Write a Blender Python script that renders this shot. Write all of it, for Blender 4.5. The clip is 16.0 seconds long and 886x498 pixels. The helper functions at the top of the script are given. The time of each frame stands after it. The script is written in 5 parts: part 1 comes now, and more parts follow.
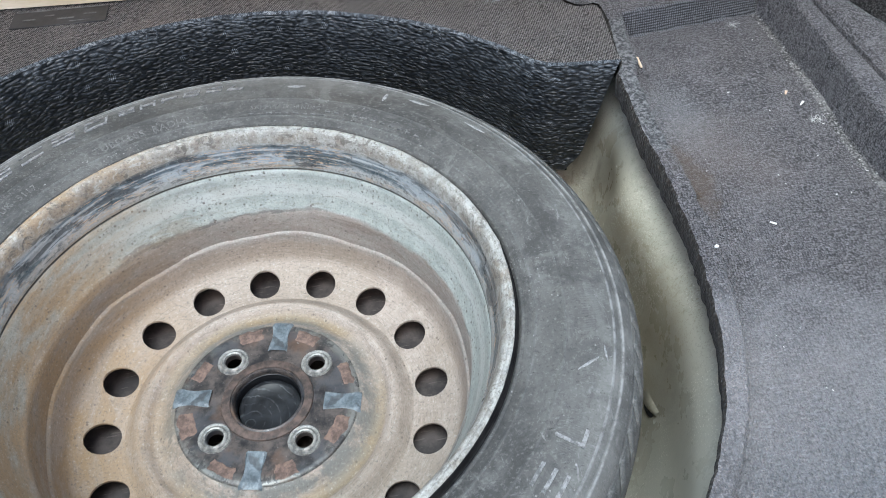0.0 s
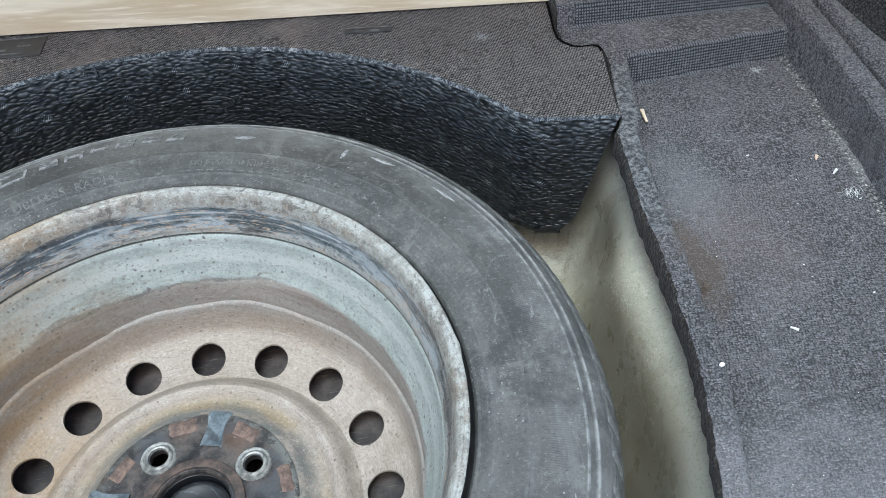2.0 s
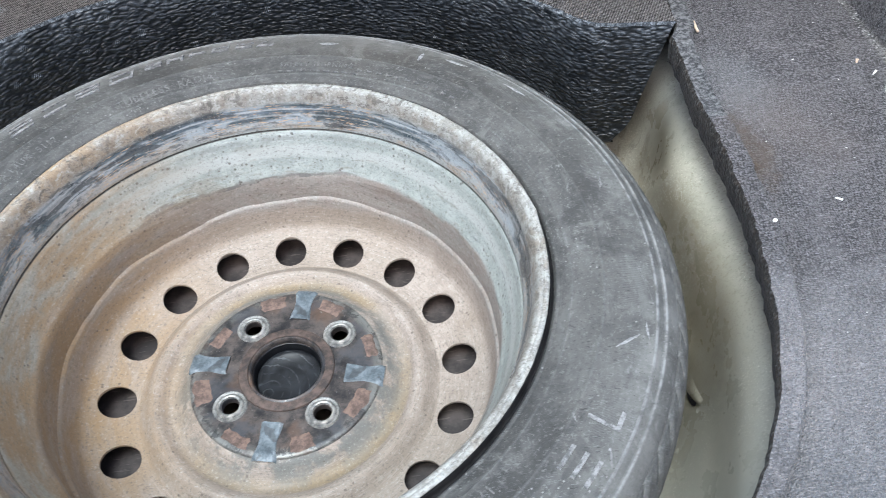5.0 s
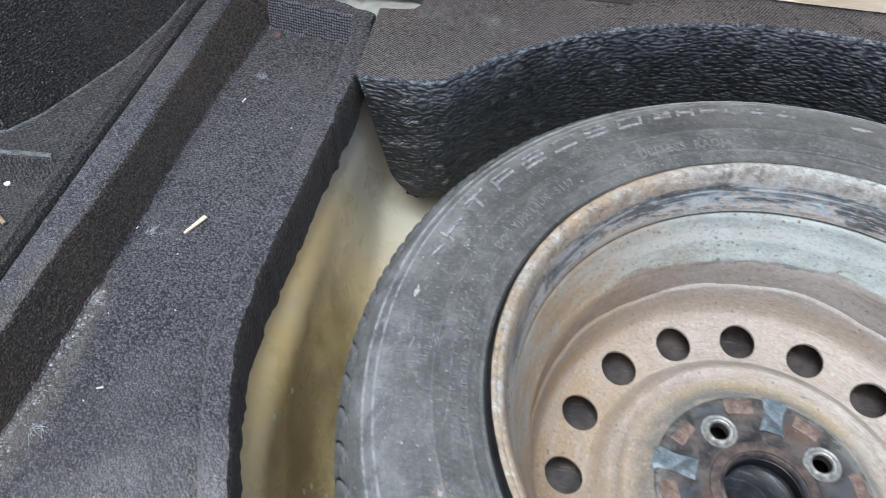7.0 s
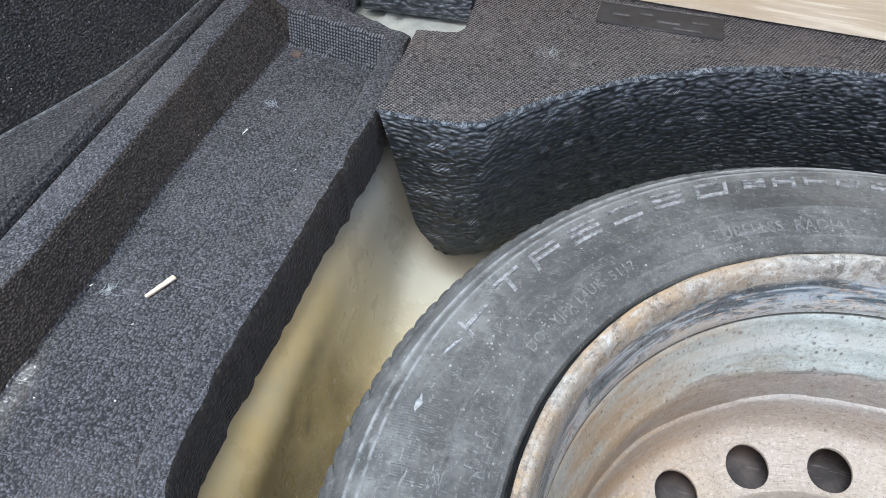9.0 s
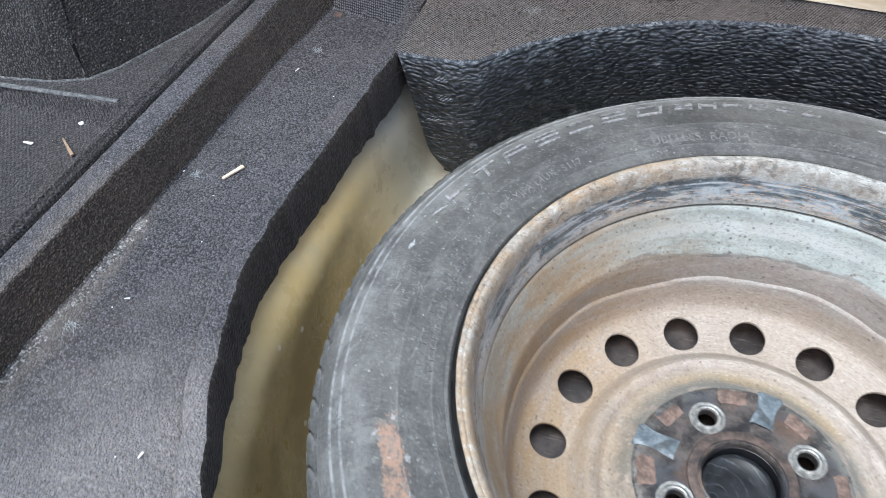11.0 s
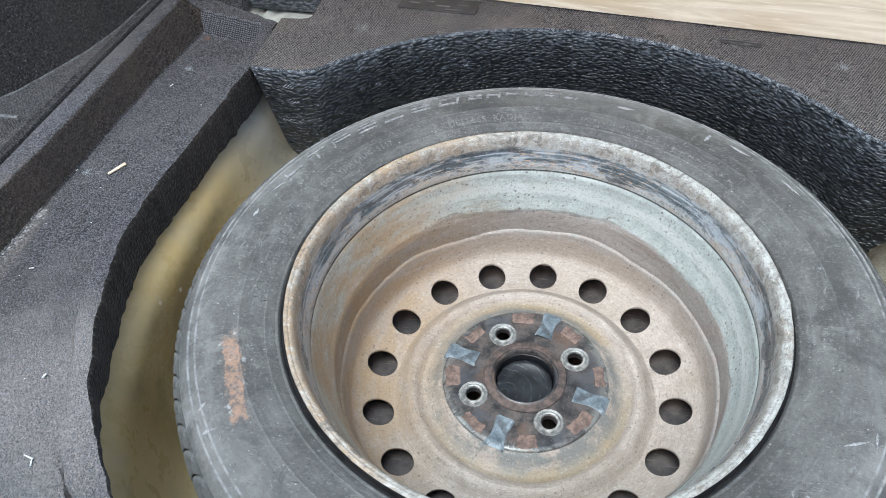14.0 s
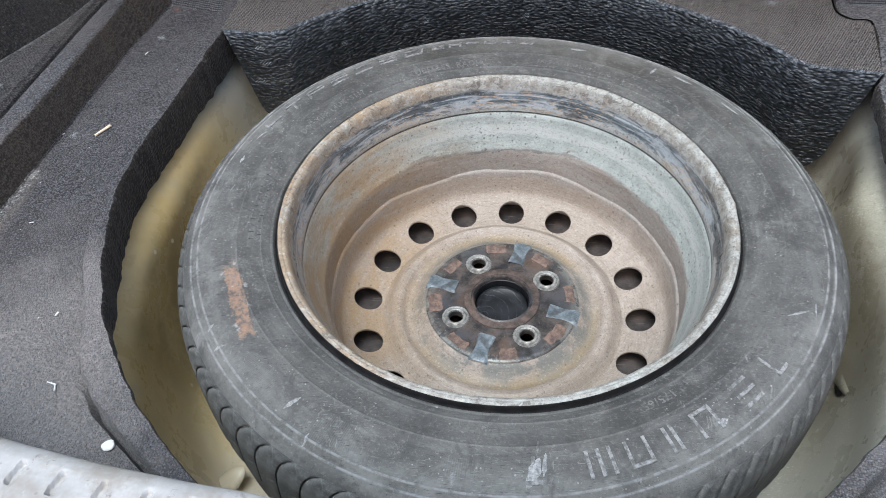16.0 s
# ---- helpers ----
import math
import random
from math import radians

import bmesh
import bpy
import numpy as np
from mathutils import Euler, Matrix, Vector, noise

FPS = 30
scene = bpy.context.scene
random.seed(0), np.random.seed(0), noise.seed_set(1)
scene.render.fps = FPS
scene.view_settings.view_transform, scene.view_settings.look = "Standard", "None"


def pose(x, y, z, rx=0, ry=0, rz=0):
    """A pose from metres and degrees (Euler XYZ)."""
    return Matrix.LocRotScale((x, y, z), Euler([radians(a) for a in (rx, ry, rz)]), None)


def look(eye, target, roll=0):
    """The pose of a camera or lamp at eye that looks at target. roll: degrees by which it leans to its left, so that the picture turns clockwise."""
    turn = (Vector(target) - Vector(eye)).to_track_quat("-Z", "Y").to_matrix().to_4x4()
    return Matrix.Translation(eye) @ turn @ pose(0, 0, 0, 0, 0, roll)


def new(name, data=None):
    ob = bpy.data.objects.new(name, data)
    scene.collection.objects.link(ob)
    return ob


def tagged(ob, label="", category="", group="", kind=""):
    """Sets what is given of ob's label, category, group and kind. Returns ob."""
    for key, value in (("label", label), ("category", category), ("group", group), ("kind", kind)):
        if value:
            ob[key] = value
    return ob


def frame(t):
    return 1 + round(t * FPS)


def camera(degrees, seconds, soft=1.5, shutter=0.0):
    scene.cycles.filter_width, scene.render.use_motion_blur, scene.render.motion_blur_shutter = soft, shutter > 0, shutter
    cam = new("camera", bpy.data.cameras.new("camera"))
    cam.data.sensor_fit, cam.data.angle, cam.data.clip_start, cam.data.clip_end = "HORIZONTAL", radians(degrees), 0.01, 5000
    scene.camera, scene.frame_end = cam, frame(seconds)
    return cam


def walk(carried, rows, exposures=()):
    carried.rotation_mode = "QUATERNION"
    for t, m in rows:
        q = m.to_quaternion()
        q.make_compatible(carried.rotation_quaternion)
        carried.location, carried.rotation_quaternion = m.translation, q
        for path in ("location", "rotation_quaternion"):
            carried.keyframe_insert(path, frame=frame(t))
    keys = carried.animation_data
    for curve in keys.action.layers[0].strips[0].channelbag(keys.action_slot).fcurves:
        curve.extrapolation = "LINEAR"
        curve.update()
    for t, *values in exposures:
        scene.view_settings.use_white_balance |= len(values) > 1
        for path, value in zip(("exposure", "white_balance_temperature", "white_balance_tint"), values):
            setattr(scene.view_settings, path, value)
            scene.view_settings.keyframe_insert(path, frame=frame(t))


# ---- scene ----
cam = camera(60.49, 16.0, 0.6, 0.25)
PATH = [
    (0, (0.0822, -0.3413, 0.6060), (0.2069, 0.3093, -0.1431), -1.10),
    (0.5, (0.1018, -0.3030, 0.5929), (0.2149, 0.3546, -0.1519), -1.41),
    (1, (0.1206, -0.2737, 0.5884), (0.2255, 0.3837, -0.1578), -1.51),
    (1.5, (0.1342, -0.2515, 0.5830), (0.2305, 0.4065, -0.1639), -1.71),
    (2, (0.1502, -0.2421, 0.5778), (0.2389, 0.4134, -0.1722), -1.95),
    (2.5, (0.1590, -0.2399, 0.5721), (0.2425, 0.4158, -0.1784), -2.02),
    (3, (0.1592, -0.2592, 0.5626), (0.2339, 0.3963, -0.1889), -2.46),
    (3.2, (0.1585, -0.2699, 0.5581), (0.2338, 0.3850, -0.1938), -2.36),
    (5.3, (0.0571, -0.3347, 0.5709), (0.1238, 0.3153, -0.1860), -2.85),
    (5.5, (0.0288, -0.3357, 0.5735), (0.0946, 0.3155, -0.1825), -2.60),
    (6, (-0.0413, -0.3188, 0.5787), (0.0048, 0.3312, -0.1798), -1.26),
    (6.5, (-0.1162, -0.2904, 0.5816), (-0.1485, 0.3636, -0.1743), -1.28),
    (7, (-0.1926, -0.2416, 0.5624), (-0.2747, 0.4081, -0.1933), 0.62),
    (7.5, (-0.2189, -0.1735, 0.5334), (-0.3318, 0.4750, -0.2193), 0.93),
    (8, (-0.2212, -0.1288, 0.5116), (-0.3558, 0.5166, -0.2403), 0.95),
    (8.2, (-0.2153, -0.1169, 0.5096), (-0.3518, 0.5310, -0.2398), 1.00),
    (10.3, (-0.1605, -0.2141, 0.5260), (-0.3682, 0.4179, -0.2206), -2.77),
    (10.5, (-0.1543, -0.2276, 0.5345), (-0.3664, 0.4032, -0.2118), -2.89),
    (11, (-0.1090, -0.2751, 0.5670), (-0.3355, 0.3540, -0.1766), -3.48),
    (11.5, (-0.0393, -0.3420, 0.5964), (-0.2689, 0.2906, -0.1433), -3.43),
    (12, (-0.0028, -0.3906, 0.6262), (-0.2372, 0.2425, -0.1116), -3.67),
    (12.5, (0.0267, -0.4225, 0.6382), (-0.2102, 0.2100, -0.0993), -3.76),
    (13, (0.0516, -0.4106, 0.6443), (-0.1736, 0.2274, -0.0920), -3.64),
    (13.5, (0.0512, -0.3820, 0.6514), (-0.1270, 0.2729, -0.0829), -3.03),
    (14, (0.0261, -0.3835, 0.6479), (-0.1384, 0.2755, -0.0860), -3.15),
    (14.5, (0.0170, -0.4083, 0.6399), (-0.1419, 0.2485, -0.0972), -3.92),
    (15, (0.0148, -0.4354, 0.6315), (-0.1374, 0.2215, -0.1071), -4.13),
    (15.5, (0.0162, -0.4551, 0.6411), (-0.1241, 0.2023, -0.0993), -4.07),
    (16, (0.0215, -0.4647, 0.6480), (-0.0883, 0.1997, -0.0912), -3.44),
]
STOPS = [(0, 0.86, 6400, 8), (1.5, 0.76, 6250, 5), (2.5, 0.70, 6200, 5), (3.0, 0.76, 6250, 6), (5.5, 1.06, 6500, 11), (6.0, 1.0, 6550, 12), (7.0, 0.88, 6350, 10), (8.0, 1.0, 6250, 10), (10.5, 1.08, 6350, 9),
         (11.5, 1.06, 6400, 11), (12.0, 1.0, 6320, 6), (12.5, 0.91, 6450, 8), (13.5, 0.96, 6400, 8), (15.0, 1.02, 6450, 9), (15.5, 0.82, 6580, 11), (16.0, 0.78, 6640, 11)]
walk(cam, [(t, look(eye, target, roll)) for t, eye, target, roll in PATH], STOPS)

# ---- world and light ----
world = bpy.data.worlds.new("sky")
scene.world = world
world.use_nodes = True
wn = world.node_tree.nodes
sky = wn.new("ShaderNodeTexSky")
sky.sky_type = "NISHITA"
sky.sun_disc = False
sky.sun_elevation = radians(58)
sky.sun_rotation = radians(190)
sky.dust_density = 3.0
wn["Background"].inputs["Strength"].default_value = 0.15
world.node_tree.links.new(sky.outputs["Color"], wn["Background"].inputs["Color"])

sun = new("sun", bpy.data.lights.new("sun", "SUN"))
sun.data.energy = 2.0
sun.data.angle = radians(30)
sun.data.color = (0.84, 0.97, 1.03)
sun.matrix_world = look((-0.36, -0.42, 2.4), (0, 0.0, 0))

# ---- materials ----


class Nodes:
    """A small builder for one procedural material."""

    def __init__(self, name, rough=0.8, metal=0.0, spec=0.5):
        self.mat = bpy.data.materials.new(name)
        self.mat.use_nodes = True
        self.tree = self.mat.node_tree
        self.n = self.tree.nodes
        self.bsdf = self.n["Principled BSDF"]
        self.bsdf.inputs["Roughness"].default_value = rough
        self.bsdf.inputs["Metallic"].default_value = metal
        self.bsdf.inputs["Specular IOR Level"].default_value = spec
        self.co = self.n.new("ShaderNodeTexCoord").outputs["Object"]
        self.height = None

    def link(self, a, b):
        self.tree.links.new(a, b)

    def put(self, socket, value):
        if hasattr(value, "is_linked"):
            self.link(value, socket)
        else:
            socket.default_value = value

    def scaled(self, x, y, z, rot=0.0):
        m = self.n.new("ShaderNodeMapping")
        m.inputs["Scale"].default_value = (x, y, z)
        m.inputs["Rotation"].default_value = (0, 0, rot)
        self.link(self.co, m.inputs["Vector"])
        return m.outputs["Vector"]

    def mapped(self, co, x, y, z, rot=0.0):
        m = self.n.new("ShaderNodeMapping")
        m.inputs["Scale"].default_value = (x, y, z)
        m.inputs["Rotation"].default_value = (0, 0, rot)
        self.link(co, m.inputs["Vector"])
        return m.outputs["Vector"]

    def strokes(self, turns, length, width, lo, hi, co=None):
        """Fine straight scratches or fibres lying in several directions."""
        out = None
        for k, turn in enumerate(turns):
            v = self.mapped(co or self.co, 1 / length, 1 / width, 1 / width, turn)
            f = self.ramp(self.noise(1.0, 2, 0.5, v), lo, hi)
            out = f if out is None else self.math("MAXIMUM", out, f)
        return out

    def noise(self, scale, detail=4, rough=0.6, co=None, distort=0.0):
        t = self.n.new("ShaderNodeTexNoise")
        t.inputs["Scale"].default_value = scale
        t.inputs["Detail"].default_value = detail
        t.inputs["Roughness"].default_value = rough
        t.inputs["Distortion"].default_value = distort
        self.link(co or self.co, t.inputs["Vector"])
        return t.outputs["Fac"]

    def cells(self, scale, feature="F1", co=None, out="Distance", random=1.0):
        t = self.n.new("ShaderNodeTexVoronoi")
        t.feature = feature
        t.inputs["Scale"].default_value = scale
        t.inputs["Randomness"].default_value = random
        self.link(co or self.co, t.inputs["Vector"])
        return t.outputs[out]

    def wave(self, scale, direction, distort=0.0, co=None, dscale=1.0):
        t = self.n.new("ShaderNodeTexWave")
        t.bands_direction = direction
        t.inputs["Scale"].default_value = scale
        t.inputs["Distortion"].default_value = distort
        t.inputs["Detail Scale"].default_value = dscale
        self.link(co or self.co, t.inputs["Vector"])
        return t.outputs["Fac"]

    def ramp(self, fac, a, b, lo=0.0, hi=1.0, mid=None):
        m = self.n.new("ShaderNodeMapRange")
        m.interpolation_type = "SMOOTHSTEP"
        self.put(m.inputs["Value"], fac)
        m.inputs["From Min"].default_value, m.inputs["From Max"].default_value = a, b
        m.inputs["To Min"].default_value, m.inputs["To Max"].default_value = lo, hi
        return m.outputs["Result"]

    def math(self, op, a, b=0.0, c=0.0):
        m = self.n.new("ShaderNodeMath")
        m.operation = op
        for i, v in enumerate((a, b, c)):
            self.put(m.inputs[i], v)
        return m.outputs[0]

    def mix(self, fac, a, b):
        m = self.n.new("ShaderNodeMix")
        m.data_type = "RGBA"
        self.put(m.inputs[0], fac)
        self.put(m.inputs[6], a if hasattr(a, "is_linked") else (*a, 1))
        self.put(m.inputs[7], b if hasattr(b, "is_linked") else (*b, 1))
        return m.outputs[2]

    def axis(self):
        s = self.n.new("ShaderNodeSeparateXYZ")
        self.link(self.co, s.inputs[0])
        return s.outputs

    def color(self, c):
        self.put(self.bsdf.inputs["Base Color"], c if hasattr(c, "is_linked") else (*c, 1))
        return self

    def rough(self, r):
        self.put(self.bsdf.inputs["Roughness"], r)
        return self

    def bump(self, h, depth, strength=1.0):
        b = self.n.new("ShaderNodeBump")
        b.inputs["Strength"].default_value = strength
        b.inputs["Distance"].default_value = depth
        self.link(h, b.inputs["Height"])
        if self.height is not None:
            self.link(self.height, b.inputs["Normal"])
        self.height = b.outputs["Normal"]
        self.link(self.height, self.bsdf.inputs["Normal"])
        return self


def carpet_material(name, dark, light, weave=520.0, dusty=0.3, fleck=0.5, stain=None, pale_patches=(), knit_rows=None):
    """Pressed felt carpet: a fine pebbled knit, pale fibres and dust."""
    m = Nodes(name, 0.9, 0, 0.35)
    wob = m.n.new("ShaderNodeTexNoise")
    wob.inputs["Scale"].default_value = 210
    m.link(m.co, wob.inputs["Vector"])
    warp = m.n.new("ShaderNodeVectorMath")
    warp.operation = "MULTIPLY_ADD"
    m.link(wob.outputs["Color"], warp.inputs[0])
    warp.inputs[1].default_value = (0.0016, 0.0016, 0.0016)
    m.link(m.co, warp.inputs[2])
    fibre = m.noise(900, 2, 0.7)
    knit = m.cells(weave, "F1", warp.outputs[0], random=0.75)
    tint = m.cells(weave, "F1", warp.outputs[0], out="Color", random=0.75)
    blot = m.noise(22, 5, 0.7)
    fine = m.noise(330, 3, 0.7)
    hue = m.n.new("ShaderNodeSeparateColor")
    m.link(tint, hue.inputs[0])
    mid = tuple(0.45 * a + 0.55 * b for a, b in zip(dark, light))
    c = m.mix(m.ramp(hue.outputs[0], 0.1, 0.95), tuple(v * 0.75 for v in mid), light)
    c = m.mix(m.ramp(hue.outputs[1], 0.86, 0.97, 0, fleck), c, tuple(min(1, v * 2.3) for v in light))
    c = m.mix(m.ramp(fibre, 0.54, 0.70, 0, 0.5), c, tuple(v * 1.6 for v in light))
    c = m.mix(m.ramp(knit, 0.34, 0.66, 0.0, 0.85), c, tuple(v * 0.22 for v in dark))
    c = m.mix(m.ramp(blot, 0.48, 0.76, 0, dusty), c, tuple(v * 1.35 for v in light))
    c = m.mix(m.ramp(fine, 0.44, 0.34, 0, 0.35), c, tuple(v * 0.5 for v in dark))
    brown = m.noise(5.5, 3, 0.5)
    c = m.mix(m.ramp(brown, 0.50, 0.72, 0, 0.4), c, (light[0] * 0.95, light[1] * 0.82, light[2] * 0.70))
    hair = m.strokes((0.3, 1.2, 2.3), 0.0075, 0.0006, 0.66, 0.71)
    c = m.mix(m.math("MULTIPLY", hair, 0.7), c, tuple(min(1, v * 2.2) for v in light))
    shade = m.strokes((0.8, 1.9, 2.8), 0.0045, 0.0006, 0.66, 0.72)
    c = m.mix(m.math("MULTIPLY", shade, 0.5), c, tuple(v * 0.4 for v in dark))
    if knit_rows:
        # the knit shows through where the pile is worn
        turn, pitch, amount = knit_rows
        co = m.scaled(1, 1, 1, turn)
        k = 0.31416 / pitch
        wa, wb = m.wave(k, "X", 1.6, co, 30), m.wave(k * 1.15, "Y", 2.2, co, 30)
        loop = m.math("ADD", m.math("MULTIPLY", wa, 0.62), m.math("MULTIPLY", wb, 0.38))
        gate = m.ramp(m.noise(9, 3, 0.6), 0.36, 0.60, 0.15 * amount, 0.85 * amount)
        c = m.mix(m.math("MULTIPLY", gate, m.ramp(loop, 0.34, 0.08)), c, tuple(v * 0.35 for v in dark))
        c = m.mix(m.math("MULTIPLY", gate, m.ramp(loop, 0.62, 0.92, 0, 0.75)), c, tuple(v * 1.35 for v in light))
        m.bump(loop, 0.0008, 0.7 * amount)
    if stain:
        # brown spill beside the lip of one carpet
        x, y, z = m.axis()
        dx, dy = m.math("SUBTRACT", x, stain[0]), m.math("SUBTRACT", y, stain[1])
        d = m.math("ADD", m.math("MULTIPLY", m.math("MULTIPLY", dx, dx), 2500.0), m.math("MULTIPLY", m.math("MULTIPLY", dy, dy), 420.0))
        d = m.math("ADD", d, m.math("MULTIPLY", m.math("SUBTRACT", m.noise(70, 4, 0.7), 0.5), 2.2))
        c = m.mix(m.ramp(d, 1.0, 0.2, 0, 0.6), c, (0.085, 0.062, 0.047))
    for px, py, rx, ry, amount, shade in pale_patches:
        # pale patches: road dust, and the brighter rear put into the colour
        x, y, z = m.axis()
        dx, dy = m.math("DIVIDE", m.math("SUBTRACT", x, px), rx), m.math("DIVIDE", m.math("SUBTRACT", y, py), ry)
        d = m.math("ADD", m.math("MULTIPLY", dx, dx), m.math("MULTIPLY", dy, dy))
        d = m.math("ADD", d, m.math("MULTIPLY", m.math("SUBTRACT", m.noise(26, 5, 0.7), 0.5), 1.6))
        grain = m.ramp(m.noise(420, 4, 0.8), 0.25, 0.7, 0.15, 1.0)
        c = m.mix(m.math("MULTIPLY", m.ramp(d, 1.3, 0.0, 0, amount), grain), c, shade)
    dust = m.cells(190)
    gate = m.ramp(m.noise(23, 3, 0.6), 0.45, 0.6)
    c = m.mix(m.math("MULTIPLY", gate, m.ramp(dust, 0.05, 0.09, 0.8, 0.0)), c, (0.40, 0.41, 0.43))
    m.color(c)
    m.bsdf.inputs["Sheen Weight"].default_value = 0.12
    m.bsdf.inputs["Sheen Roughness"].default_value = 0.5
    m.bump(m.noise(60, 3, 0.6), 0.0020, 0.35)
    m.bump(m.ramp(knit, 0.05, 0.65, 1.0, 0.0), 0.0013, 0.9)
    m.bump(fibre, 0.0005, 0.6)
    return m.mat


def woven_material(name, dark, light, pitch, turn=0.0):
    """Woven cloth: two crossing sets of threads, worn brown and grey."""
    m = Nodes(name, 0.93, 0, 0.3)
    co = m.scaled(1, 1, 1, turn)
    k = 0.31416 / pitch
    a = m.wave(k, "X", 2.6, co, 22)
    b = m.wave(k, "Y", 2.6, co, 26)
    thread = m.math("MULTIPLY", a, b)
    blot = m.noise(24, 5, 0.7)
    fine = m.noise(300, 4, 0.8)
    c = m.mix(m.ramp(thread, 0.04, 0.50), tuple(v * 0.30 for v in dark), tuple(v * 1.15 for v in light))
    c = m.mix(m.ramp(fine, 0.56, 0.68, 0, 0.55), c, tuple(v * 1.9 for v in light))
    c = m.mix(m.ramp(fine, 0.44, 0.33, 0, 0.6), c, tuple(v * 0.4 for v in dark))
    c = m.mix(m.ramp(blot, 0.5, 0.75, 0, 0.2), c, tuple(v * 1.5 for v in light))
    c = m.mix(m.ramp(m.noise(6, 3, 0.5), 0.5, 0.7, 0, 0.5), c, (light[0] * 1.05, light[1] * 0.9, light[2] * 0.8))
    hair = m.strokes((0.2, 1.0, 1.9), 0.004, 0.0005, 0.60, 0.68)
    c = m.mix(m.math("MULTIPLY", hair, 0.6), c, tuple(v * 1.7 for v in light))
    pit = m.noise(150, 4, 0.75)
    c = m.mix(m.ramp(pit, 0.45, 0.34, 0, 0.7), c, tuple(v * 0.35 for v in dark))
    m.color(c)
    m.bump(pit, 0.0014, 0.5)
    m.bump(thread, 0.0012, 0.9)
    m.bump(fine, 0.0008, 0.6)
    return m.mat


def stretched_material():
    """Knit backing showing as loops where the carpet is pulled over a step."""
    m = Nodes("stretched_knit", 0.93, 0, 0.3)
    k = 0.31416 / 0.0024
    a, b = m.wave(k, "X", 3.0, None, 40), m.wave(k, "Z", 3.0, None, 40)
    loop = m.math("MULTIPLY", a, b)
    fine = m.noise(320, 4, 0.8)
    c = m.mix(m.ramp(loop, 0.10, 0.50), (0.028, 0.029, 0.033), (0.225, 0.235, 0.26))
    c = m.mix(m.ramp(fine, 0.54, 0.66, 0, 0.6), c, (0.27, 0.28, 0.30))
    c = m.mix(m.ramp(fine, 0.46, 0.34, 0, 0.5), c, (0.03, 0.032, 0.036))
    m.color(c).bump(loop, 0.0009, 0.8)
    return m.mat


def foam_skin_material():
    """Black moulded foam with a glossy crinkled skin."""
    m = Nodes("foam_skin", 0.4, 0, 0.55)
    x, y, z = m.axis()
    ang = m.math("ARCTAN2", x, y)
    join = m.n.new("ShaderNodeCombineXYZ")
    m.put(join.inputs[0], m.math("MULTIPLY", ang, 0.34 * 0.42))
    m.put(join.inputs[1], m.math("MULTIPLY", y, 0.3))
    m.put(join.inputs[2], z)
    around = join.outputs[0]
    warp = m.n.new("ShaderNodeTexNoise")
    warp.inputs["Scale"].default_value = 90
    m.link(around, warp.inputs["Vector"])
    grain_co = m.n.new("ShaderNodeVectorMath")
    grain_co.operation = "MULTIPLY_ADD"
    m.link(warp.outputs["Color"], grain_co.inputs[0])
    grain_co.inputs[1].default_value = (0.006, 0.006, 0.006)
    m.link(m.scaled(0.72, 0.72, 1.40), grain_co.inputs[2])
    fold = m.cells(270, "SMOOTH_F1", grain_co.outputs[0])
    crease = m.cells(270, "DISTANCE_TO_EDGE", grain_co.outputs[0])
    coarse = m.noise(70, 3, 0.5, around, 0.3)
    blot = m.noise(15, 4, 0.6)
    c = m.mix(m.ramp(blot, 0.35, 0.75), (0.009, 0.0115, 0.015), (0.024, 0.030, 0.038))
    # cell tops lighter: light on the grain put into the colour
    c = m.mix(m.math("MULTIPLY", m.ramp(fold, 0.55, 0.15), m.ramp(m.noise(55, 4, 0.7), 0.40, 0.62, 0.10, 0.6)), c, (0.050, 0.063, 0.079))
    # scuffs near the top, and the wall's lighter upper band put into the colour
    worn = m.math("MULTIPLY", m.ramp(z, 0.172, 0.207), m.ramp(m.noise(40, 5, 0.7), 0.34, 0.62, 0.15, 1.0))
    c = m.mix(m.math("MULTIPLY", worn, m.ramp(fold, 0.60, 0.20, 0.15, 0.7)), c, (0.19, 0.215, 0.24))
    spot = m.cells(30, "F1", around, random=0.9)
    c = m.mix(m.math("MULTIPLY", m.ramp(spot, 0.30, 0.08, 0, 0.7), m.ramp(m.noise(210, 4, 0.8), 0.50, 0.62)), c, (0.15, 0.17, 0.19))
    row = m.n.new("ShaderNodeCombineXYZ")
    m.put(row.inputs[0], m.math("MULTIPLY", ang, 0.34))
    m.put(row.inputs[1], z)
    dab = m.ramp(m.cells(42, "F1", m.mapped(row.outputs[0], 1, 1, 1, 0.0), random=0.25), 0.20, 0.13)
    line = m.wave(190, "X", 0.5, m.mapped(row.outputs[0], 1, 1, 1, 0.5))
    c = m.mix(m.math("MULTIPLY", m.math("MULTIPLY", dab, m.ramp(line, 0.50, 0.70)), m.ramp(m.noise(24, 3, 0.6), 0.38, 0.55, 0, 0.8)), c, (0.26, 0.29, 0.32))
    scr = m.strokes((0.4, 1.3, 2.5), 0.006, 0.0006, 0.71, 0.76)
    c = m.mix(m.math("MULTIPLY", scr, 0.4), c, (0.14, 0.155, 0.17))
    m.color(c)
    m.rough(m.ramp(blot, 0.3, 0.7, 0.42, 0.56))
    m.bump(coarse, 0.0030, 0.5)
    # shade in the creases of the grain, put into the colour
    c = m.mix(m.ramp(crease, 0.10, 0.02, 0, 0.6), c, (0.004, 0.005, 0.006))
    m.color(c)
    m.bump(m.ramp(fold, 0.1, 0.75, 1.0, 0.0), 0.0016, 1.0)
    m.bump(m.noise(700, 2, 0.6), 0.0003, 0.4)
    return m.mat


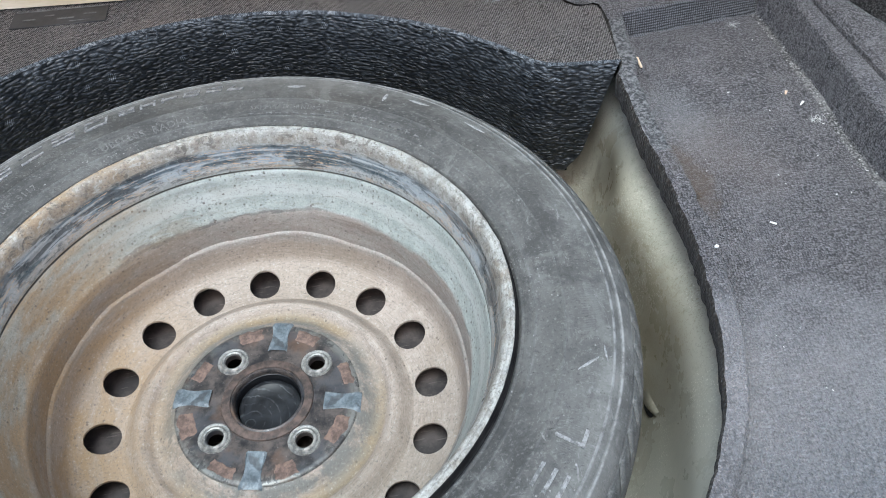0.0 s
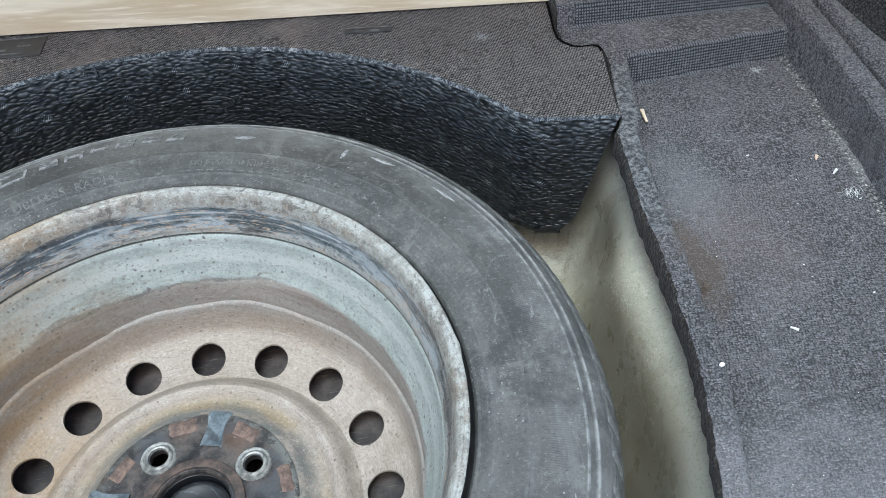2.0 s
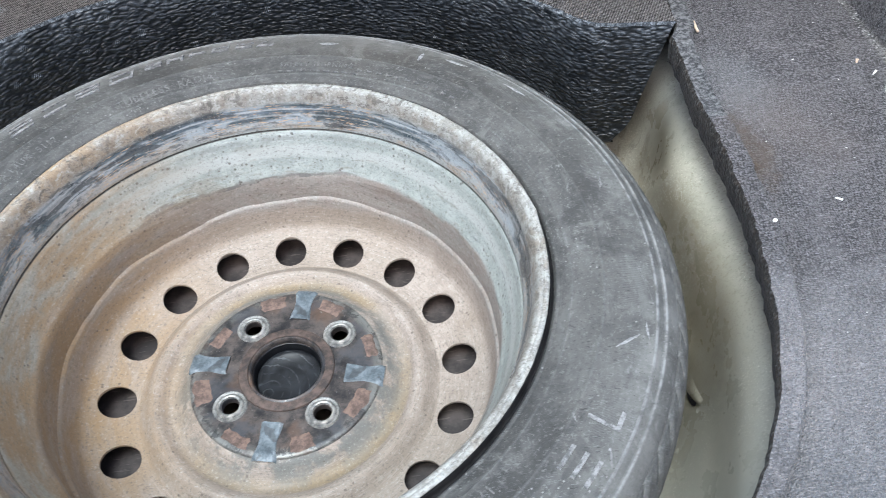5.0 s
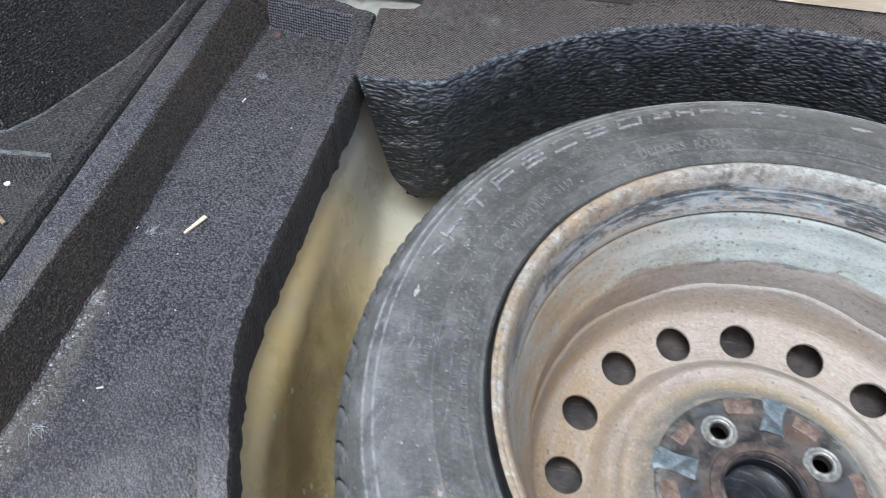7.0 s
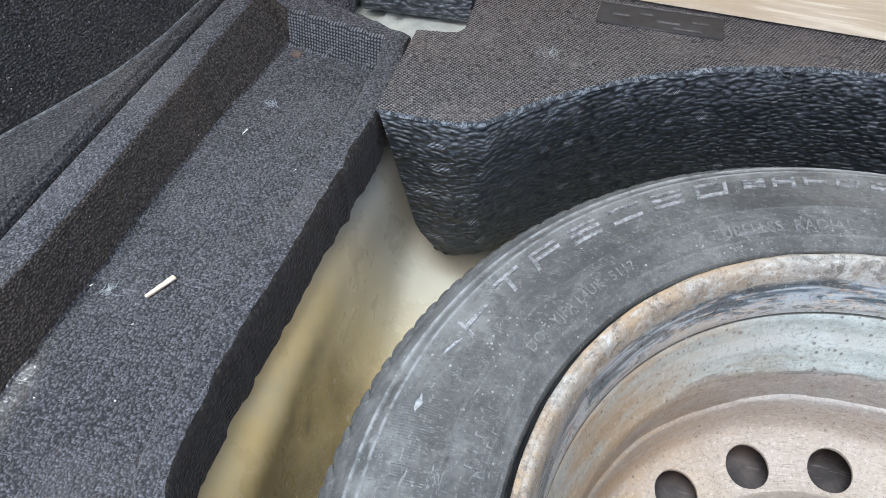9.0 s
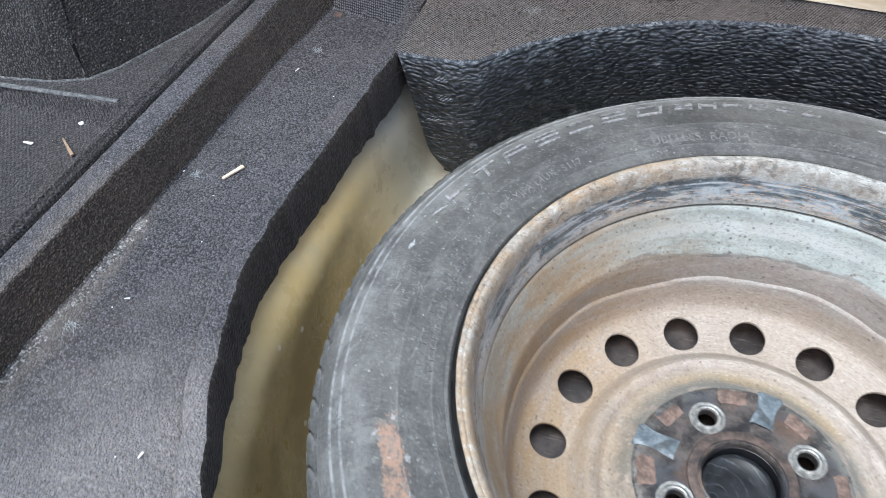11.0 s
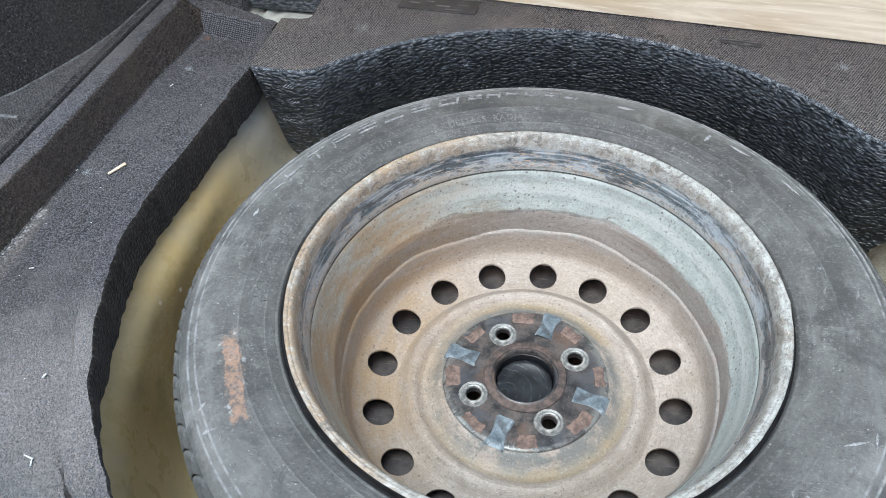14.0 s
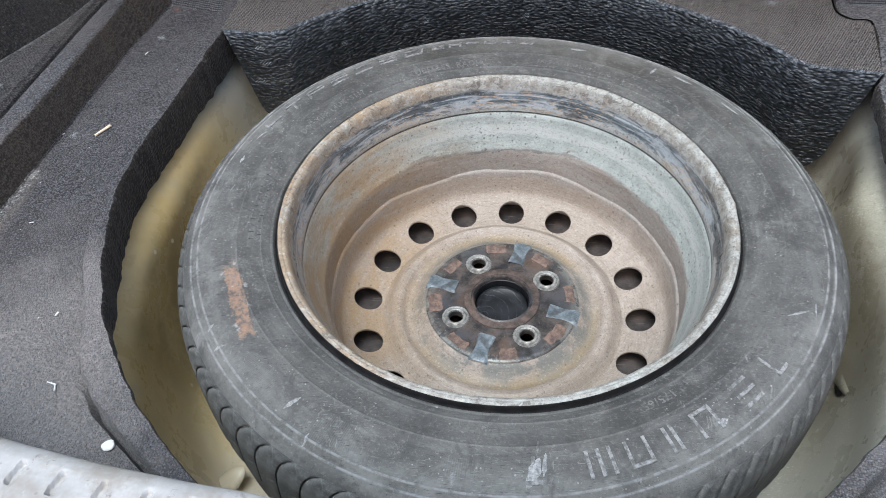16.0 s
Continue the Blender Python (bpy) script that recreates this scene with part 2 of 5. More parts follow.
def worn_edge_material():
    m = Nodes("worn_edge", 0.9, 0, 0.3)
    n = m.noise(330, 5, 0.85)
    big = m.noise(26, 3, 0.6)
    c = m.mix(m.ramp(n, 0.45, 0.62), (0.035, 0.040, 0.047), (0.24, 0.27, 0.30))
    c = m.mix(m.math("MULTIPLY", m.ramp(n, 0.4, 0.6), m.ramp(big, 0.58, 0.70, 0, 0.8)), c, (0.50, 0.54, 0.57))
    m.color(c).bump(n, 0.0016, 0.9)
    return m.mat


def torn_material():
    """Torn foam at the carpet's edge: pale crumbled lumps."""
    m = Nodes("torn_foam", 0.9, 0, 0.3)
    n = m.noise(300, 5, 0.8)
    lump = m.noise(300, 4, 0.75, None, 0.5)
    c = m.mix(m.ramp(lump, 0.40, 0.62), (0.050, 0.052, 0.057), (0.215, 0.22, 0.23))
    c = m.mix(m.ramp(n, 0.56, 0.68, 0, 0.6), c, (0.33, 0.34, 0.35))
    c = m.mix(m.ramp(n, 0.44, 0.34, 0, 0.7), c, (0.03, 0.03, 0.034))
    m.color(c).bump(lump, 0.0030, 0.9)
    m.bump(n, 0.0012, 0.7)
    return m.mat


def cream_material():
    """Cream body paint inside the well: yellow on one side, grey-green on the other, with dirt, scratches and painted
    shade.
    """
    m = Nodes("cream_paint", 0.4, 0, 0.5)
    x, y, z = m.axis()
    big = m.noise(7, 5, 0.65)
    mott = m.noise(32, 5, 0.65)
    fine = m.noise(420, 3, 0.7)
    c = m.mix(m.ramp(big, 0.36, 0.66), (0.76, 0.57, 0.24), (0.84, 0.69, 0.38))
    c = m.mix(m.ramp(y, 0.10, 0.24, 0, 0.85), c, (0.50, 0.515, 0.465))
    c = m.mix(m.ramp(mott, 0.50, 0.8, 0, 0.4), c, (0.60, 0.55, 0.40))
    # shade low on the wall put into the colour as brown, with a ragged edge
    ragged_z = m.math("ADD", z, m.math("MULTIPLY", m.math("SUBTRACT", m.noise(9, 4, 0.6), 0.5), 0.022))
    low_shade = m.math("MULTIPLY", m.ramp(ragged_z, 0.140, 0.116), m.ramp(m.noise(16, 4, 0.65), 0.30, 0.62, 0.40, 0.90))
    low_shade = m.math("MULTIPLY", low_shade, m.math("MULTIPLY", m.ramp(y, 0.19, 0.08), m.ramp(y, -0.19, -0.07)))
    c = m.mix(low_shade, c, (0.26, 0.195, 0.095))
    # paler low down towards the rear
    rear = m.ramp(y, -0.10, -0.235)
    dust = m.math("MULTIPLY", m.math("MULTIPLY", m.ramp(z, 0.12, 0.02), rear), m.ramp(m.noise(11, 4, 0.6), 0.3, 0.6, 0.6, 1.0))
    c = m.mix(dust, c, (0.84, 0.78, 0.68))
    right = m.ramp(x, 0.0, 0.2)
    grey = m.mix(m.ramp(mott, 0.38, 0.66), (0.40, 0.385, 0.32), (0.53, 0.525, 0.46))
    # painted shade low on this side too, with a lighter strip above
    grey = m.mix(m.math("MULTIPLY", m.ramp(m.noise(9, 4, 0.6), 0.34, 0.6, 0.55, 0.95), m.math("MULTIPLY", m.ramp(ragged_z, 0.152, 0.128), m.ramp(y, 0.24, 0.17))), grey, (0.165, 0.147, 0.112))
    grey = m.mix(m.ramp(ragged_z, 0.118, 0.155, 0, 0.8), grey, (0.48, 0.505, 0.445))
    rub = m.strokes((0.35, 0.7), 0.030, 0.0014, 0.58, 0.66)
    grey = m.mix(m.math("MULTIPLY", rub, 0.35), grey, (0.085, 0.072, 0.05))
    smudge = m.noise(60, 6, 0.75, m.scaled(1, 1, 0.45), 0.6)
    grey = m.mix(m.math("MULTIPLY", m.ramp(smudge, 0.52, 0.62, 0, 0.55), m.ramp(ragged_z, 0.14, 0.10)), grey, (0.12, 0.103, 0.078))
    grey = m.mix(m.ramp(y, -0.03, -0.20, 0, 0.75), grey, (0.68, 0.69, 0.62))
    c = m.mix(m.math("MULTIPLY", right, 0.9), c, grey)
    c = m.mix(m.ramp(fine, 0.66, 0.78, 0, 0.5), c, (0.26, 0.24, 0.17))
    scr = m.strokes((0.9, 1.6, 2.2), 0.014, 0.0011, 0.655, 0.69)
    c = m.mix(m.math("MULTIPLY", scr, m.ramp(m.noise(12, 2, 0.5), 0.45, 0.6, 0.05, 0.7)), c, (0.82, 0.80, 0.70))
    chip_spot = m.cells(48)
    c = m.mix(m.math("MULTIPLY", m.ramp(chip_spot, 0.09, 0.13, 0.7, 0), m.ramp(m.noise(17, 2, 0.5), 0.5, 0.6)), c, (0.74, 0.73, 0.66))
    m.color(c)
    m.rough(m.ramp(mott, 0.3, 0.7, 0.22, 0.42))
    m.bump(mott, 0.0012, 0.25)
    return m.mat


def tyre_material():
    """Old dusty rubber: grey bloom, scuffs and an orange chalk mark."""
    m = Nodes("tyre_rubber", 0.72, 0, 0.4)
    x, y, z = m.axis()
    r = m.math("SQRT", m.math("ADD", m.math("MULTIPLY", x, x), m.math("MULTIPLY", y, y)))
    big = m.noise(9, 5, 0.6)
    mott = m.noise(42, 6, 0.7)
    fine = m.noise(380, 4, 0.75)
    c = m.mix(m.ramp(big, 0.34, 0.68), (0.054, 0.055, 0.0545), (0.106, 0.107, 0.104))
    c = m.mix(m.ramp(mott, 0.46, 0.74, 0, 0.6), c, (0.155, 0.155, 0.150))
    c = m.mix(m.ramp(fine, 0.54, 0.68, 0, 0.6), c, (0.205, 0.208, 0.203))
    c = m.mix(m.ramp(fine, 0.44, 0.32, 0, 0.6), c, (0.030, 0.031, 0.032))
    outer = m.ramp(r, 0.235, 0.262)
    c = m.mix(m.math("MULTIPLY", outer, m.ramp(mott, 0.35, 0.7, 0.1, 0.75)), c, (0.208, 0.213, 0.208))
    ang = m.math("ARCTAN2", y, x)
    hatch = m.math("SINE", m.math("MULTIPLY", ang, 1050.0))
    belt = m.math("MULTIPLY", m.ramp(r, 0.234, 0.240), m.ramp(r, 0.260, 0.256))
    belt = m.math("MULTIPLY", belt, m.ramp(m.noise(16, 3, 0.6), 0.52, 0.62))
    c = m.mix(m.math("MULTIPLY", belt, m.ramp(hatch, -0.3, 0.8, 0.0, 0.14)), c, (0.25, 0.255, 0.26))
    chalk = m.noise(30, 5, 0.8, None, 0.6)
    c = m.mix(m.math("MULTIPLY", m.ramp(r, 0.225, 0.245), m.ramp(chalk, 0.60, 0.70, 0, 0.55)), c, (0.30, 0.31, 0.32))
    brown = m.ramp(m.noise(6, 3, 0.5), 0.55, 0.72, 0, 0.2)
    c = m.mix(brown, c, (0.13, 0.115, 0.095))
    scuff = m.noise(46, 4, 0.7, m.scaled(1, 2.2, 1, 0.6), 1.0)
    c = m.mix(m.ramp(scuff, 0.69, 0.75, 0, 0.6), c, (0.30, 0.31, 0.31))
    scrape = m.noise(70, 4, 0.75, m.scaled(2.4, 0.7, 1, -0.5), 0.8)
    c = m.mix(m.math("MULTIPLY", m.ramp(scrape, 0.62, 0.70, 0, 0.6), m.ramp(m.noise(15, 3, 0.5), 0.45, 0.6)), c, (0.27, 0.275, 0.28))
    nick = m.cells(115)
    c = m.mix(m.math("MULTIPLY", m.ramp(nick, 0.06, 0.11, 0.8, 0), m.ramp(m.noise(21, 3, 0.5), 0.48, 0.6)), c, (0.34, 0.345, 0.35))
    graze = m.strokes((0.2, 0.9, 1.7, 2.6), 0.009, 0.0007, 0.67, 0.73)
    c = m.mix(m.math("MULTIPLY", graze, m.ramp(m.noise(13, 3, 0.6), 0.35, 0.6, 0.10, 0.5)), c, (0.27, 0.28, 0.285))
    cut = m.strokes((0.5, 1.4, 2.2), 0.010, 0.0008, 0.69, 0.74)
    c = m.mix(m.math("MULTIPLY", cut, 0.7), c, (0.028, 0.029, 0.03))
    ring_co = m.n.new("ShaderNodeCombineXYZ")
    m.put(ring_co.inputs[0], m.math("MULTIPLY", ang, 0.07))
    m.put(ring_co.inputs[1], r)
    smear = m.noise(75, 4, 0.65, ring_co.outputs[0], 0.4)
    c = m.mix(m.ramp(smear, 0.50, 0.66, 0, 0.3), c, (0.188, 0.191, 0.187))
    c = m.mix(m.ramp(smear, 0.44, 0.30, 0, 0.35), c, (0.042, 0.043, 0.044))
    for rr, amount in ((0.2592, 0.75), (0.2652, 0.75), (0.2266, 0.12), (0.2070, 0.15)):
        edge = m.ramp(m.math("ABSOLUTE", m.math("SUBTRACT", r, rr)), 0.0013, 0.0003, 0, amount)
        c = m.mix(m.math("MULTIPLY", edge, m.ramp(m.noise(120, 4, 0.7), 0.36, 0.60, 0.15, 1.0)), c, (0.30, 0.31, 0.315))
    blot = m.noise(24, 6, 0.75, None, 0.7)
    c = m.mix(m.ramp(blot, 0.47, 0.38, 0, 0.45), c, (0.045, 0.046, 0.047))
    c = m.mix(m.ramp(blot, 0.57, 0.66, 0, 0.45), c, (0.20, 0.202, 0.198))
    speck = m.cells(210)
    c = m.mix(m.math("MULTIPLY", m.ramp(speck, 0.09, 0.15, 0.7, 0), m.ramp(m.noise(26, 3, 0.6), 0.50, 0.60)), c, (0.32, 0.325, 0.32))
    # chalk mark
    u = m.math("ADD", m.math("MULTIPLY", m.math("ADD", x, 0.1985), 0.46), m.math("MULTIPLY", m.math("ADD", y, 0.121), -0.888))
    v = m.math("ADD", m.math("MULTIPLY", m.math("ADD", x, 0.1985), 0.888), m.math("MULTIPLY", m.math("ADD", y, 0.121), 0.46))
    wob = m.math("MULTIPLY", m.math("SUBTRACT", m.noise(110, 5, 0.8), 0.5), 0.030)
    v2 = m.math("ADD", m.math("ABSOLUTE", v), m.math("MULTIPLY", wob, 0.6))
    u2 = m.math("ADD", m.math("ABSOLUTE", u), wob)
    top = m.ramp(z, 0.17, 0.18)
    mark = m.math("MULTIPLY", m.math("MULTIPLY", m.ramp(v2, 0.0068, 0.0040), m.ramp(u2, 0.041, 0.034)), top)
    mark = m.math("MULTIPLY", mark, m.ramp(m.noise(150, 5, 0.8), 0.36, 0.58, 0.10, 0.7))
    c = m.mix(mark, c, (0.36, 0.215, 0.145))
    pale = m.math("MULTIPLY", m.math("MULTIPLY", m.ramp(v2, 0.012, 0.006), m.ramp(u2, 0.046, 0.038)), m.math("MULTIPLY", top, m.ramp(m.noise(85, 4, 0.7), 0.58, 0.66, 0, 0.7)))
    c = m.mix(pale, c, (0.36, 0.37, 0.37))
    m.color(c)
    m.rough(m.ramp(mott, 0.3, 0.7, 0.58, 0.8))
    rings = m.n.new("ShaderNodeTexWave")
    rings.wave_type = "RINGS"
    rings.rings_direction = "Z"
    rings.inputs["Scale"].default_value = 95
    rings.inputs["Distortion"].default_value = 0.6
    m.link(m.co, rings.inputs["Vector"])
    m.bump(rings.outputs["Fac"], 0.0003, 0.12)
    m.bump(m.math("MULTIPLY", hatch, belt), 0.0003, 0.12)
    m.bump(fine, 0.0006, 0.5)
    m.bump(mott, 0.0012, 0.3)
    return m.mat


def rubber_letter_material():
    m = Nodes("rubber_lettering", 0.7, 0, 0.4)
    n = m.noise(240, 4, 0.7)
    m.color(m.mix(m.ramp(n, 0.35, 0.65), (0.11, 0.112, 0.115), (0.31, 0.315, 0.32))).bump(n, 0.0006, 0.6)
    return m.mat


def steel_material():
    """Grey-painted steel wheel: pale dusty paint, rust and bare metal along the bead, tan dust over the disc."""
    m = Nodes("wheel_paint", 0.5, 0, 0.4)
    x, y, z = m.axis()
    ang = m.math("ARCTAN2", x, y)
    r = m.math("SQRT", m.math("ADD", m.math("MULTIPLY", x, x), m.math("MULTIPLY", y, y)))
    join = m.n.new("ShaderNodeCombineXYZ")
    m.put(join.inputs[0], m.math("MULTIPLY", ang, 0.045))
    m.put(join.inputs[1], r)
    m.put(join.inputs[2], z)
    around = join.outputs[0]
    big = m.noise(11, 5, 0.65)
    mott = m.noise(55, 6, 0.75)
    fine = m.noise(430, 3, 0.8)
    wob = m.math("MULTIPLY", m.math("SUBTRACT", m.noise(70, 5, 0.75, around), 0.5), 0.016)
    zz = m.math("ADD", z, wob)
    zs = m.math("ADD", z, m.math("MULTIPLY", wob, 0.25))
    # barrel paint
    c = m.mix(m.ramp(mott, 0.36, 0.68), (0.285, 0.322, 0.308), (0.395, 0.432, 0.415))
    c = m.mix(m.ramp(big, 0.52, 0.75, 0, 0.5), c, (0.345, 0.34, 0.305))
    stripe = m.noise(120, 4, 0.7, around)
    c = m.mix(m.ramp(stripe, 0.55, 0.68, 0, 0.35), c, (0.50, 0.535, 0.54))
    spot = m.cells(170)
    gate = m.ramp(m.noise(28, 3, 0.6), 0.43, 0.55)
    c = m.mix(m.math("MULTIPLY", gate, m.ramp(spot, 0.14, 0.24, 0.85, 0)), c, (0.09, 0.085, 0.075))
    # brown-grey belt above the disc
    # paler and darker rings: light on the barrel's ridges put into the colour
    pale_band = m.math("MULTIPLY", m.ramp(zs, 0.1285, 0.1315), m.ramp(zs, 0.1425, 0.1385))
    c = m.mix(m.math("MULTIPLY", pale_band, m.ramp(m.noise(25, 3, 0.6, around), 0.3, 0.6, 0.2, 0.75)), c, (0.47, 0.50, 0.485))
    dark_line = m.math("MULTIPLY", m.ramp(zs, 0.1445, 0.1455), m.ramp(zs, 0.1495, 0.1475))
    c = m.mix(m.math("MULTIPLY", dark_line, m.ramp(stripe, 0.42, 0.60, 0, 0.5)), c, (0.22, 0.235, 0.225))
    paint_streak = m.noise(150, 4, 0.7, around, 0.3)
    c = m.mix(m.math("MULTIPLY", m.ramp(paint_streak, 0.60, 0.66, 0, 0.7), m.ramp(m.noise(20, 2, 0.5), 0.48, 0.58)), c, (0.17, 0.195, 0.20))
    zf = m.math("ADD", zz, m.math("MULTIPLY", m.math("SUBTRACT", m.noise(26, 4, 0.6, around), 0.5), 0.030))
    belt = m.math("MULTIPLY", m.ramp(zf, 0.119, 0.114), m.ramp(zz, 0.070, 0.080))
    c = m.mix(m.math("MULTIPLY", belt, m.ramp(mott, 0.3, 0.65, 0.6, 1.0)), c, (0.300, 0.262, 0.238))
    run = m.noise(34, 5, 0.7, around, 1.2)
    c = m.mix(m.math("MULTIPLY", belt, m.ramp(run, 0.55, 0.60, 0, 0.55)), c, (0.20, 0.165, 0.140))
    c = m.mix(m.math("MULTIPLY", belt, m.ramp(run, 0.46, 0.42, 0, 0.45)), c, (0.40, 0.375, 0.35))
    line = m.math("MULTIPLY", m.math("MULTIPLY", m.ramp(zf, 0.1145, 0.1155), m.ramp(zf, 0.1185, 0.1170)), m.ramp(m.noise(16, 3, 0.5), 0.42, 0.56))
    c = m.mix(m.math("MULTIPLY", line, 0.7), c, (0.12, 0.118, 0.112))
    mud = m.noise(48, 5, 0.7, around, 0.9)
    mud_zone = m.math("MULTIPLY", m.math("MULTIPLY", m.ramp(x, 0.03, -0.12), m.ramp(zz, 0.085, 0.10)), m.ramp(zz, 0.156, 0.148))
    c = m.mix(m.math("MULTIPLY", mud_zone, m.ramp(mud, 0.52, 0.60, 0, 0.55)), c, (0.20, 0.165, 0.115))
    # disc dust
    tan = m.mix(m.ramp(mott, 0.34, 0.7), (0.288, 0.242, 0.208), (0.400, 0.344, 0.303))
    tan = m.mix(m.ramp(m.noise(6, 4, 0.6), 0.45, 0.66, 0, 0.7), tan, (0.30, 0.25, 0.205))
    tan = m.mix(m.ramp(m.noise(38, 5, 0.8), 0.62, 0.70, 0, 0.5), tan, (0.20, 0.165, 0.135))
    tan = m.mix(m.ramp(m.noise(75, 5, 0.75, around), 0.56, 0.66, 0, 0.25), tan, (0.22, 0.195, 0.175))
    tan = m.mix(m.ramp(m.noise(95, 4, 0.7, around), 0.62, 0.70, 0, 0.2), tan, (0.50, 0.475, 0.45))
    flat_co = m.n.new("ShaderNodeCombineXYZ")
    m.put(flat_co.inputs[0], m.math("MULTIPLY", ang, 0.13))
    m.put(flat_co.inputs[1], r)
    m.put(flat_co.inputs[2], z)
    light_scr = m.strokes((0.15, 0.6, -0.4), 0.020, 0.0010, 0.63, 0.68, flat_co.outputs[0])
    tan = m.mix(m.math("MULTIPLY", light_scr, 0.22), tan, (0.56, 0.52, 0.48))
    dark_scr = m.strokes((0.9, -0.7), 0.012, 0.0012, 0.64, 0.69, flat_co.outputs[0])
    tan = m.mix(m.math("MULTIPLY", dark_scr, 0.4), tan, (0.15, 0.125, 0.105))
    c = m.mix(m.ramp(zz, 0.083, 0.075), c, tan)
    rw = m.math("ADD", r, m.math("MULTIPLY", wob, 0.25))
    ring = m.math("MULTIPLY", m.ramp(rw, 0.082, 0.089), m.ramp(rw, 0.0985, 0.093))
    c = m.mix(m.math("MULTIPLY", ring, m.ramp(m.noise(8, 3, 0.5), 0.36, 0.58, 0.15, 0.75)), c, (0.25, 0.185, 0.105))
    grime = m.math("MULTIPLY", m.ramp(rw, 0.099, 0.078), m.ramp(m.noise(42, 4, 0.7), 0.40, 0.56, 0, 0.85))
    c = m.mix(grime, c, (0.155, 0.165, 0.16))
    # yellow-brown dirt on one side
    side_dirt = m.math("MULTIPLY", m.ramp(x, -0.03, -0.16), m.ramp(m.noise(60, 5, 0.7, around), 0.36, 0.60, 0.35, 0.95))
    c = m.mix(side_dirt, c, (0.325, 0.220, 0.125))
    flow = m.noise(260, 3, 0.6, around)
    c = m.mix(m.math("MULTIPLY", m.ramp(flow, 0.58, 0.68, 0, 0.25), m.math("MULTIPLY", m.ramp(x, 0.08, -0.12, 0.3, 1.0), m.ramp(zz, 0.078, 0.09))), c, (0.45, 0.415, 0.36))
    c = m.mix(m.math("MULTIPLY", m.ramp(flow, 0.42, 0.33, 0, 0.3), m.math("MULTIPLY", m.ramp(zz, 0.078, 0.09), m.ramp(zz, 0.15, 0.13))), c, (0.20, 0.165, 0.125))
    # bead belt: grey band, bare dark steel, rust
    band = m.math("MULTIPLY", m.ramp(zs, 0.1545, 0.156), m.ramp(zz, 0.183, 0.175))
    c = m.mix(m.math("MULTIPLY", band, 0.7), c, (0.33, 0.34, 0.345))
    blue = m.math("MULTIPLY", m.ramp(zz, 0.160, 0.164), m.ramp(zz, 0.180, 0.174))
    c = m.mix(m.math("MULTIPLY", blue, m.ramp(m.noise(50, 4, 0.6, around), 0.35, 0.55, 0.2, 0.8)), c, (0.30, 0.35, 0.39))
    dark = m.noise(62, 4, 0.62, around, 0.5)
    c = m.mix(m.math("MULTIPLY", blue, m.ramp(dark, 0.50, 0.58, 0, 0.8)), c, (0.050, 0.070, 0.085))
    low = m.math("MULTIPLY", m.ramp(zs, 0.1545, 0.156), m.ramp(zz, 0.171, 0.164))
    streak = m.noise(110, 6, 0.8, around, 0.8)
    c = m.mix(m.math("MULTIPLY", low, m.ramp(streak, 0.53, 0.60, 0, 0.55)), c, (0.37, 0.275, 0.19))
    c = m.mix(m.math("MULTIPLY", low, m.ramp(m.noise(130, 5, 0.8, around), 0.56, 0.62, 0, 0.7)), c, (0.07, 0.075, 0.08))
    c = m.mix(m.math("MULTIPLY", blue, m.ramp(dark, 0.465, 0.55, 0, 0.85)), c, (0.045, 0.070, 0.084))
    arc_gate = m.ramp(m.noise(7, 2, 0.5), 0.36, 0.52)
    for z0, half, shade, amount in ((0.1740, 0.0007, (0.14, 0.18, 0.215), 0.8), (0.1722, 0.0008, (0.50, 0.54, 0.565), 0.7), (0.1700, 0.0009, (0.12, 0.16, 0.195), 0.75), (0.1668, 0.0007, (0.44, 0.47, 0.48), 0.6)):
        off = m.math("ABSOLUTE", m.math("SUBTRACT", m.math("ADD", z, m.math("MULTIPLY", wob, 0.08)), z0))
        c = m.mix(m.math("MULTIPLY", m.math("MULTIPLY", m.ramp(off, half * 1.5, half * 0.5, 0, amount), arc_gate), m.ramp(stripe, 0.38, 0.55, 0.3, 1.0)), c, shade)
    line_co = m.n.new("ShaderNodeCombineXYZ")
    m.put(line_co.inputs[0], m.math("MULTIPLY", ang, 0.18))
    m.put(line_co.inputs[1], z)
    scrape = m.strokes((0.45, -0.55, 1.1, 0.12), 0.014, 0.0010, 0.645, 0.675, line_co.outputs[0])
    zone = m.math("MULTIPLY", m.ramp(zz, 0.150, 0.158), m.ramp(zz, 0.184, 0.176))
    c = m.mix(m.math("MULTIPLY", m.math("MULTIPLY", scrape, zone), m.ramp(m.noise(12, 3, 0.5), 0.40, 0.52)), c, (0.52, 0.36, 0.23))
    nicks = m.strokes((0.1, 1.2, 2.2), 0.008, 0.0007, 0.66, 0.72)
    c = m.mix(m.math("MULTIPLY", nicks, 0.55), c, (0.17, 0.145, 0.12))
    spat = m.cells(135)
    c = m.mix(m.math("MULTIPLY", m.ramp(spat, 0.10, 0.17, 0.75, 0), m.ramp(m.noise(19, 3, 0.6), 0.44, 0.58)), c, (0.11, 0.09, 0.075))
    # shade in the crease, put into the colour as a dark line
    crease = m.math("MULTIPLY", m.ramp(z, 0.1524, 0.1528), m.ramp(z, 0.1542, 0.1538))
    c = m.mix(m.math("MULTIPLY", crease, m.ramp(stripe, 0.25, 0.45, 0.5, 0.95)), c, (0.035, 0.033, 0.03))
    # flange: pale, mottled, speckled
    lip = m.ramp(zs, 0.175, 0.180)
    worn = m.mix(m.ramp(m.noise(105, 6, 0.8), 0.40, 0.60), (0.25, 0.24, 0.22), (0.41, 0.415, 0.40))
